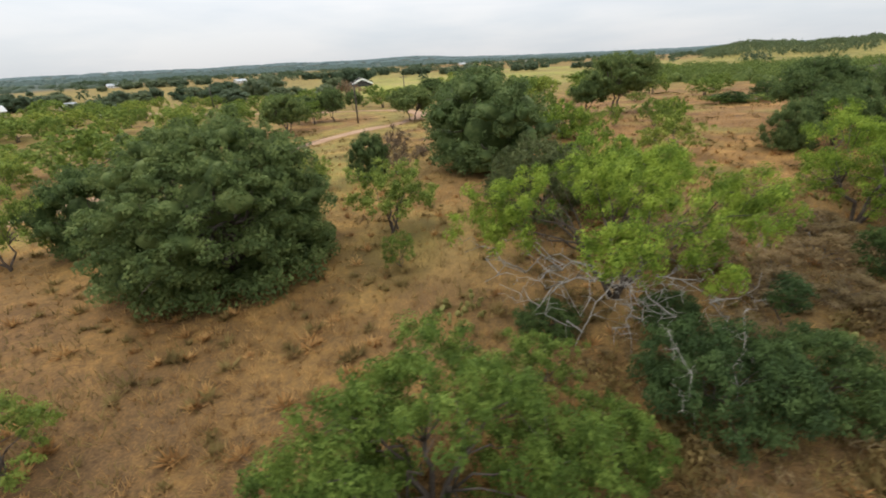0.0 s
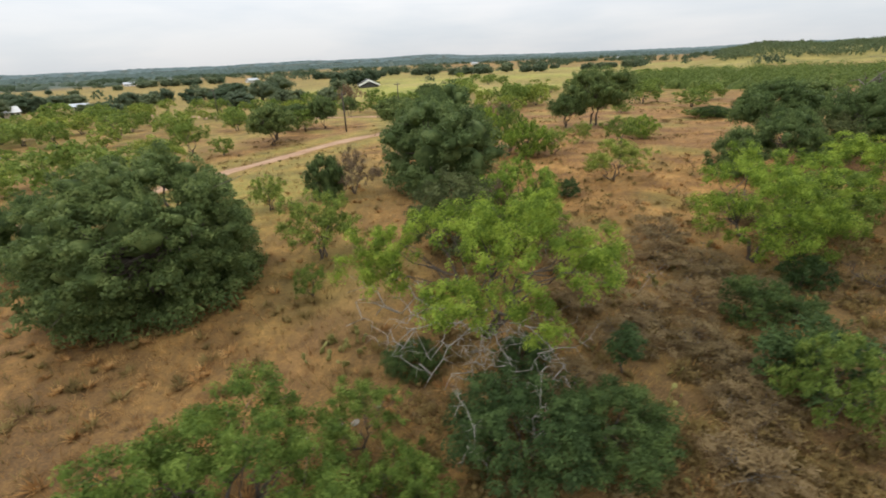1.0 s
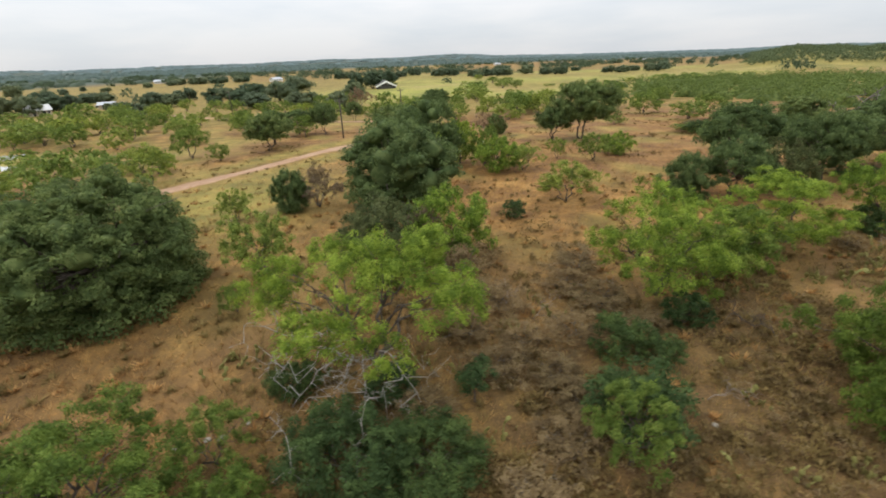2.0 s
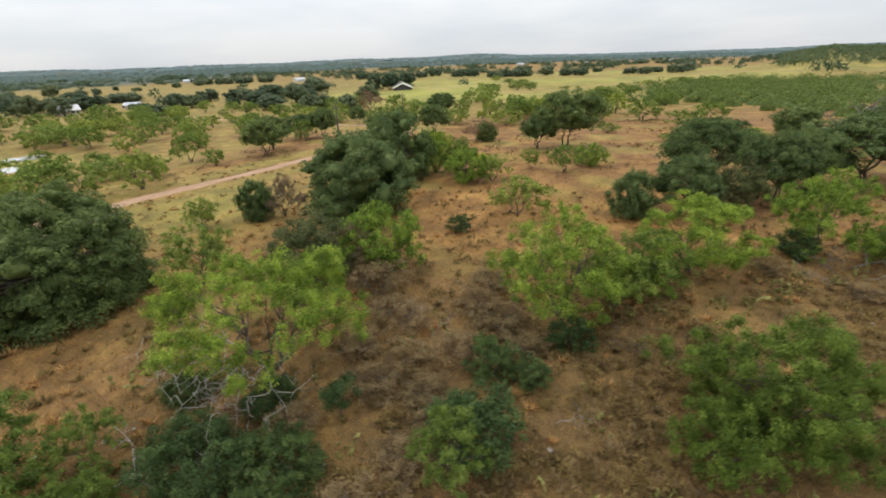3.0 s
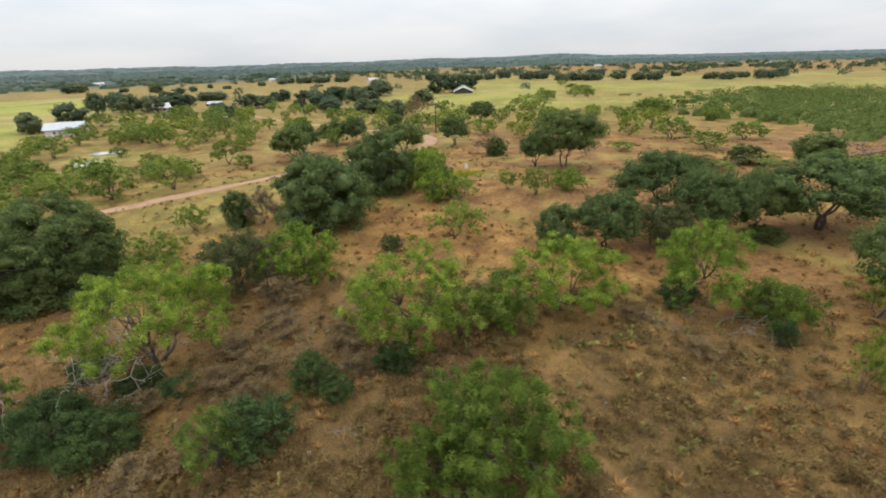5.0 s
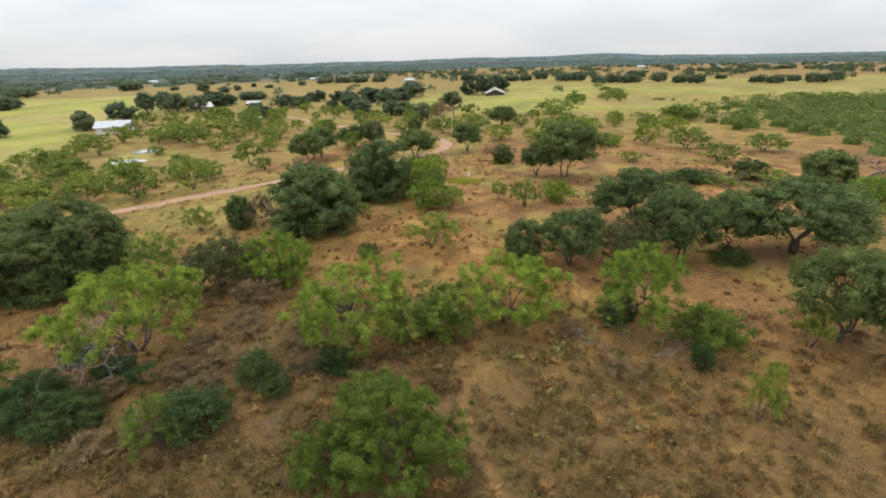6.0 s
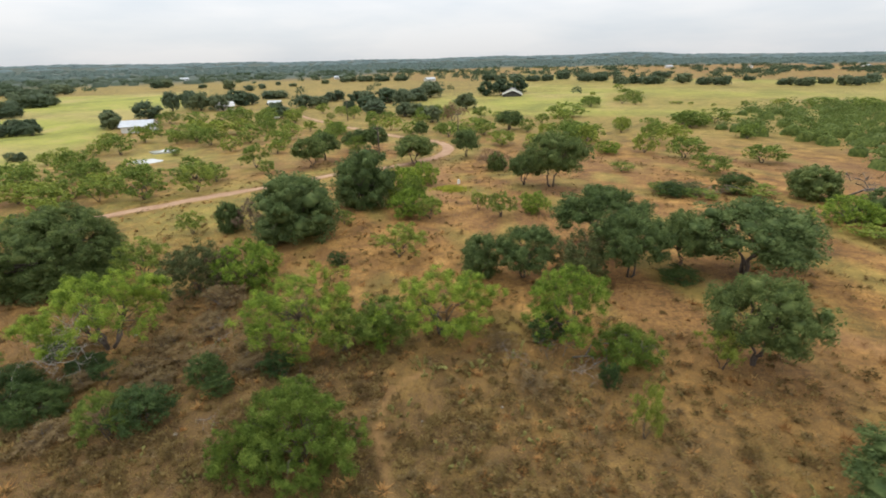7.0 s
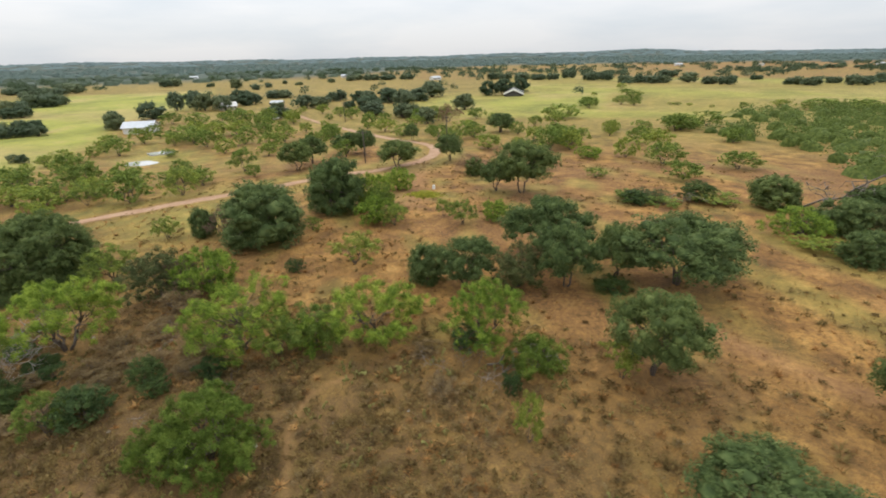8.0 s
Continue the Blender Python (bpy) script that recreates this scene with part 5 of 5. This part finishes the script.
def dead_limbs(name, label, x, y, turn, length, lift, seed, mat=None, kids=5, thick=0.014, start=0.08):
    """A fallen, many-forked dead limb: a main stem and its twigs."""
    rng = np.random.default_rng(seed)
    ob = tagged(new(name), label, "dead wood", "dead branches")
    ob.matrix_basis = pose(x, y, lie(x, y), 0, 0, turn)
    mat = mat or DEAD_WOOD
    end = np.array((length, 0, lift))
    rows = crooked(rng, (0, 0, start), end, length * thick, length * thick * 0.4, 6, 0.06)
    part("stem", mesh_of("stem", *tube(rows, 7), mat, True), ob)
    for k in range(kids):
        at = np.array(rows[1 + k % 5][:3])
        out = np.array((rng.uniform(0.1, 0.5), rng.uniform(0.25, 0.6) * (1 if k % 2 else -1), rng.uniform(-0.05, 0.3))) * length
        tip = at + out
        tip[2] = max(tip[2], 0.04)
        bough = crooked(rng, at, tip, length * thick * 0.78, length * thick * 0.28, 5, 0.14)
        pieces = [tube(bough, 5)]
        for j in range(4):
            b = np.array(bough[1 + j][:3])
            twig = b + rng.normal(size=3) * length * (0.16, 0.16, 0.1)
            twig[2] = max(twig[2], 0.03)
            pieces.append(tube(crooked(rng, b, twig, length * thick * 0.36, length * thick * 0.14, 3, 0.15), 4))
        part("branch", mesh_of("branch", *gathered(pieces), mat, True), ob)


for x, y, turn, length, lift, seed in [(6.0, 13.9, 226, 2.6, 0.25, 1), (6.3, 13.7, 258, 2.2, 0.2, 2), (6.8, 13.6, 285, 2.4, 0.3, 3), (5.6, 15.2, 176, 3.6, 1.2, 4), (6.4, 13.7, 268, 1.9, 0.9, 5), (7.4, 13.8, 318, 2.6, 0.5, 18), (5.8, 14.4, 200, 3.0, 0.6, 19)]:
    dead_limbs("dead_branch", "bleached forked dead branch under a mesquite", x, y, turn, length, lift, seed, BLEACHED_WOOD, 6, 0.011, 1.6)
dead_limbs("dead_branch", "grey bare branch standing out of a dark shrub", 7.6, 8.9, 70, 1.1, 2.7, 6, BLEACHED_WOOD, 7, 0.016)
dead_limbs("dead_branch", "grey bare branch standing out of a dark shrub", 6.2, 8.4, 160, 1.0, 3.1, 7, BLEACHED_WOOD, 7, 0.016)
dead_limbs("fallen_limb", "grey fallen limb beside a leaning mesquite", 39.4, 26.4, 27, 4.8, 0.8, 8, GREY_WOOD, 3)
dead_limbs("fallen_limb", "heap of grey dead limbs on brown ground", 38.0, 25.4, 120, 1.6, 0.7, 9, GREY_WOOD, 7)
dead_limbs("fallen_limb", "heap of grey dead limbs on brown ground", 38.8, 26.2, 80, 1.6, 1.2, 10, GREY_WOOD, 7)
dead_limbs("fallen_limb", "heap of grey dead limbs on brown ground", 37.2, 24.8, 200, 2.0, 0.5, 20, DEAD_WOOD, 6, 0.012)
dead_limbs("fallen_limb", "heap of grey dead limbs on brown ground", 39.2, 25.0, 330, 2.2, 0.6, 21, DEAD_WOOD, 6, 0.012)
dead_limbs("dead_branch", "small bare grey twig in low brush", 13.0, 18.8, 80, 1.6, 0.8, 22, DEAD_WOOD, 6, 0.011)
dead_limbs("dead_branch", "small bare grey twig in low brush", 14.3, 18.4, 30, 1.4, 0.9, 11)
dead_limbs("dead_branch", "small bare grey twig in low brush", 19.2, 20.1, 120, 1.2, 0.8, 12)
dead_limbs("dead_branch", "small bare grey twig in low brush", 20.1, 12.6, 10, 1.5, 0.3, 13)
dead_limbs("fallen_limb", "dark fallen limb at the foot of a mesquite", 24.8, 16.6, 140, 1.8, 0.5, 14, BARK)
dead_limbs("fallen_log", "bleached white fallen log at the pasture edge", 50.0, 73.2, 18, 4.6, 0.35, 15, kids=3)
dead_limbs("dead_tree", "leaning grey dead tree among dark oaks", 67.4, 76.8, -14, 11.0, 6.2, 16, GREY_WOOD, 5, 0.014)
dead_limbs("dead_tree", "leaning grey dead tree among dark oaks", 71.5, 77.5, 150, 4.0, 3.0, 17, GREY_WOOD, 4, 0.022)


def stone(x, y, size, seed):
    rng = np.random.default_rng(seed)
    bm = bmesh.new()
    bmesh.ops.create_icosphere(bm, subdivisions=2, radius=size)
    for v in bm.verts:
        v.co = Vector((v.co.x * 1.2, v.co.y, v.co.z * 0.6)) * (1 + 0.22 * math.sin(v.co.x * 9 / size + seed) * math.cos(v.co.y * 7 / size) + rng.normal() * 0.05)
    data = bpy.data.meshes.new("stone")
    bm.to_mesh(data)
    bm.free()
    data.materials.append(STONE)
    ob = tagged(new("stone", data), "small pale limestone lump lying on dry soil", "stone", "stones")
    ob.matrix_basis = pose(x, y, lie(x, y) + size * 0.25, 0, 0, seed * 50)


rng = np.random.default_rng(5)
for i, (x, y) in enumerate([(1.4, 10.7), (1.9, 10.8), (-0.5, 9.9), (0.3, 10.3), (2.6, 11.5), (11.5, 10.2), (19.8, 11.4), (32.5, 17.5), (13.9, 9.2), (6.8, 17.4), (29.5, 14.2), (36.4, 20.2)]):
    stone(x, y, rng.uniform(0.07, 0.14), i)


def marker_stone(x, y):
    """A squared white-painted stone that marks a turn-off."""
    bm = bmesh.new()
    bmesh.ops.create_cube(bm, size=1.0)
    for v in bm.verts:
        v.co = Vector((v.co.x * (0.55 if v.co.z < 0 else 0.42), v.co.y * (0.4 if v.co.z < 0 else 0.3), v.co.z * 0.75))
    bmesh.ops.bevel(bm, geom=list(bm.edges), offset=0.06, segments=2, affect="EDGES")
    data = bpy.data.meshes.new("marker_stone")
    bm.to_mesh(data)
    bm.free()
    data.materials.append(WHITE_WALL)
    ob = tagged(new("marker_stone", data), "small white-painted stone beside a patch of green grass", "stone")
    ob.matrix_basis = pose(x, y, lie(x, y) + 0.32, 0, 0, 25)


marker_stone(12.6, 71.2)


# ================= buildings, pond, poles =================
def slab(corners, low, high):
    """A prism over a ground outline."""
    n = len(corners)
    verts = [(*c, low) for c in corners] + [(*c, high) for c in corners]
    faces = [tuple(range(n - 1, -1, -1)), tuple(range(n, 2 * n))] + [(i, (i + 1) % n, n + (i + 1) % n, n + i) for i in range(n)]
    return verts, faces


def box(x0, x1, y0, y1, z0, z1):
    return slab([(x0, y0), (x1, y0), (x1, y1), (x0, y1)], z0, z1)


def gable_house(name, label, category, x, y, turn, long, deep, wall, rise, roof_mat, wall_mat, openings=(), lean_to=0.0):
    """A house with its ridge along its length, roof sheets with an overhang, gable walls and openings."""
    ob = tagged(new(name), label, category, "ranch buildings")
    ob.matrix_basis = pose(x, y, float(height(x, y)) - 0.1, 0, 0, turn)
    a, b = long / 2, deep / 2
    t = 0.2
    for x0, x1, y0, y1 in ((-a, a, -b, -b + t), (-a, a, b - t, b)):
        part("wall", mesh_of("wall", *box(x0, x1, y0, y1, 0, wall), wall_mat), ob)
    for x0 in (-a, a - t):
        prof = [(-b + t, 0), (b - t, 0), (b - t, wall), (0, wall + rise), (-b + t, wall)]
        verts = [(x0, p, q) for p, q in prof] + [(x0 + t, p, q) for p, q in prof]
        faces = [(4, 3, 2, 1, 0), (5, 6, 7, 8, 9)] + [(i, (i + 1) % 5, 5 + (i + 1) % 5, 5 + i) for i in range(5)]
        part("gable_wall", mesh_of("gable_wall", verts, faces, wall_mat), ob)
    over, thick = 0.6, 0.12
    for s in (-1, 1):
        drop = rise / b
        edge = b + over + (lean_to if s < 0 else 0)
        z0, z1 = wall + rise + 0.02, wall + rise - drop * (b + over) - (0.12 * lean_to if s < 0 else 0)
        verts, faces = [], []
        ribs = max(6, int(long / 0.9))
        for i in range(ribs + 1):
            px = -a - over + (long + 2 * over) * i / ribs
            up = 0.05 if i % 2 else 0.0
            verts += [(px, 0, z0 + up), (px, s * edge, z1 + up), (px, 0, z0 - thick), (px, s * edge, z1 - thick)]
        for i in range(ribs):
            j = i * 4
            faces += [(j, j + 1, j + 5, j + 4), (j + 2, j + 6, j + 7, j + 3), (j + 1, j + 3, j + 7, j + 5), (j, j + 4, j + 6, j + 2)]
        faces += [(0, 2, 3, 1), (ribs * 4, ribs * 4 + 1, ribs * 4 + 3, ribs * 4 + 2)]
        part("roof", mesh_of("roof", verts, faces, roof_mat), ob)
    for kind, px, wide, low, high, s in openings:
        y0 = s * b + (0.0 if s > 0 else -0.06)
        frame_ob = part(kind, mesh_of(kind, *box(px - wide / 2, px + wide / 2, y0, y0 + 0.06, low, high), WHITE_ROOF), ob)
        part("pane" if kind == "window" else "panel", mesh_of("pane", *box(px - wide / 2 + 0.1, px + wide / 2 - 0.1, y0 + 0.05 * s, y0 + 0.05 * s + 0.05, low + 0.1, high - 0.1), GLAZING), frame_ob)
    if lean_to:
        for i in range(4):
            px = -a + 0.3 + (long - 0.6) * i / 3
            part("post", mesh_of("post", *box(px - 0.1, px + 0.1, -b - lean_to - 0.1, -b - lean_to + 0.1, 0, wall + rise - rise / b * (b + over) - 0.25 * lean_to), wall_mat), ob)
    return ob


BARN_FACE = [("door", 3.4, 1.0, 0, 2.0, -1), ("window", -2.6, 0.9, 1.2, 2.0, -1)]
HOUSE_FACE = [("door", -1.5, 1.1, 0, 2.1, -1), ("window", -4, 1.4, 1.0, 2.2, -1), ("window", 2, 1.4, 1.0, 2.2, -1), ("window", 3.8, 1.2, 1.0, 2.2, -1), ("window", 0, 1.4, 1.0, 2.2, 1)]
gable_house("barn", "white barn with pale metal roof beside a dark oak", "barn", -142.0, 115.0, 40, 10.5, 8.5, 2.8, 1.7, METAL_ROOF, WHITE_WALL, BARN_FACE)
gable_house("ranch_house", "tan ranch house with pale metal roof among oaks", "house", -187, 195, 55, 9.5, 7, 2.8, 1.9, WHITE_ROOF, TAN_WALL, HOUSE_FACE)
gable_house("ranch_house", "low pale-roofed outbuilding among dark oaks", "house", -178, 226, 30, 7, 5, 2.4, 1.0, METAL_ROOF, TAN_WALL, HOUSE_FACE)
# dark wall colour stands in for the shade below this gable
gable_ob = gable_house("ranch_house", "house with a white-edged gable, shade put into its wall colour, beside oaks", "house", -52, 329.5, 106, 13, 13, 2.4, 3.0, DARK_ROOF_AND_SHADE, DARK_ROOF_AND_SHADE, HOUSE_FACE)
for end in (-7.4, 7.12):
    for side in (-1, 1):
        low, high = (side * 7.1, 2.3), (0.0, 5.6)
        prof = [(low[0], low[1]), (high[0], high[1]), (high[0], high[1] - 1.25), (low[0], low[1] - 1.0)]
        verts = [(end, p, q) for p, q in prof] + [(end + 0.28, p, q) for p, q in prof]
        faces = [(3, 2, 1, 0), (4, 5, 6, 7)] + [(i, (i + 1) % 4, 4 + (i + 1) % 4, 4 + i) for i in range(4)]
        part("fascia", mesh_of("fascia", verts, faces, WHITE_TRIM), gable_ob, "white-painted gable edge board")
for px, py, turn in [(-420, 620, 30), (-700, 560, 70), (-230, 560, 60), (60, 1050, 20), (190, 1000, 80), (340, 960, 50)]:
    gable_house("far_house", "distant pale-roofed building among far trees", "house", px, py, turn, 13, 8, 3.0, 1.8, METAL_ROOF, WHITE_WALL, HOUSE_FACE)


def farm_trailer(x, y, turn):
    """A small flat-bed trailer with side boards, two wheels and a drawbar."""
    ob = tagged(new("farm_trailer"), "small pale flat-bed farm trailer parked under trees", "trailer")
    ob.matrix_basis = pose(x, y, lie(x, y), 0, 0, turn)
    part("bed", mesh_of("bed", *box(-1.9, 1.9, -0.9, 0.9, 0.62, 0.74), TAN_WALL), ob)
    for y0 in (-0.9, 0.84):
        part("side_board", mesh_of("side_board", *box(-1.9, 1.9, y0, y0 + 0.06, 0.744, 1.3), WHITE_WALL), ob)
    for x0 in (-1.9, 1.84):
        part("end_board", mesh_of("end_board", *box(x0, x0 + 0.06, -0.835, 0.835, 0.744, 1.3), WHITE_WALL), ob)
    for s in (-1, 1):
        wheel = part("wheel", mesh_of("wheel", *tube([(-0.2, s * 0.92, 0.33, 0.20), (-0.2, s * 1.08, 0.33, 0.20)], 14), WHITE_WALL, False), ob)
        part("tyre", mesh_of("tyre", *tube([(-0.2, s * 0.94, 0.33, 0.28), (-0.2, s * 0.97, 0.33, 0.33), (-0.2, s * 1.03, 0.33, 0.33), (-0.2, s * 1.06, 0.33, 0.28)], 16), POLE_WOOD, True), wheel)
    part("drawbar", mesh_of("drawbar", *box(1.9, 3.0, -0.05, 0.05, 0.6, 0.7), POLE_WOOD), ob)


farm_trailer(-119.6, 164.9, 35)


def make_pond():
    for name, x, y, rx, ry, seed in (("pond", -81.0, 75.6, 3.8, 4.4, 1), ("pond", -91.0, 88.5, 3.4, 3.0, 2)):
        verts, n = [], 40
        z = min(float(height(x + rx * c, y + ry * s)) for c, s in ((0, 0), (0.7, 0), (-0.7, 0), (0, 0.7), (0, -0.7))) + 0.35
        for i in range(n):
            a = 2 * math.pi * i / n
            k = 1 + 0.16 * math.sin(2 * a + seed) + 0.1 * math.sin(5 * a + seed * 2)
            px, py = rx * k * math.cos(a), ry * k * math.sin(a)
            verts.append((x + 0.82 * px + 0.57 * py, y + 0.57 * px - 0.82 * py, z))
        low = [(vx, vy, z - 1.0) for vx, vy, _ in verts]
        faces = [tuple(range(n))] + [(i, n + i, n + (i + 1) % n, (i + 1) % n) for i in range(n)]
        tagged(new(name, mesh_of(name, verts + low, faces, POND_WATER)), "small still stock pond reflecting the pale sky", "pond", kind="structure")


make_pond()


def power_pole(x, y, tall):
    ob = tagged(new("power_pole"), "dark weathered wooden power pole with crossarm", "power pole", "power poles")
    ob.matrix_basis = pose(x, y, lie(x, y) - 0.3, 0, 0, 35)
    part("pole", mesh_of("pole", *tube([(0, 0, 0, 0.17), (0.02, 0, tall * 0.5, 0.145), (0, 0.02, tall, 0.11)], 10), POLE_WOOD, True), ob)
    part("crossarm", mesh_of("crossarm", *box(-0.9, 0.9, 0.1, 0.2, tall - 0.62, tall - 0.48), POLE_WOOD), ob)
    for px in (-0.8, 0.8, 0.0):
        part("insulator", mesh_of("insulator", *tube([(px, 0.15, tall - 0.48, 0.05), (px, 0.15, tall - 0.4, 0.07), (px, 0.15, tall - 0.3, 0.04)], 8), STONE, True), ob)


power_pole(-15.7, 90.4, 8.0)
power_pole(-8.2, 121.2, 8.5)
power_pole(-80.2, 167.6, 9.0)
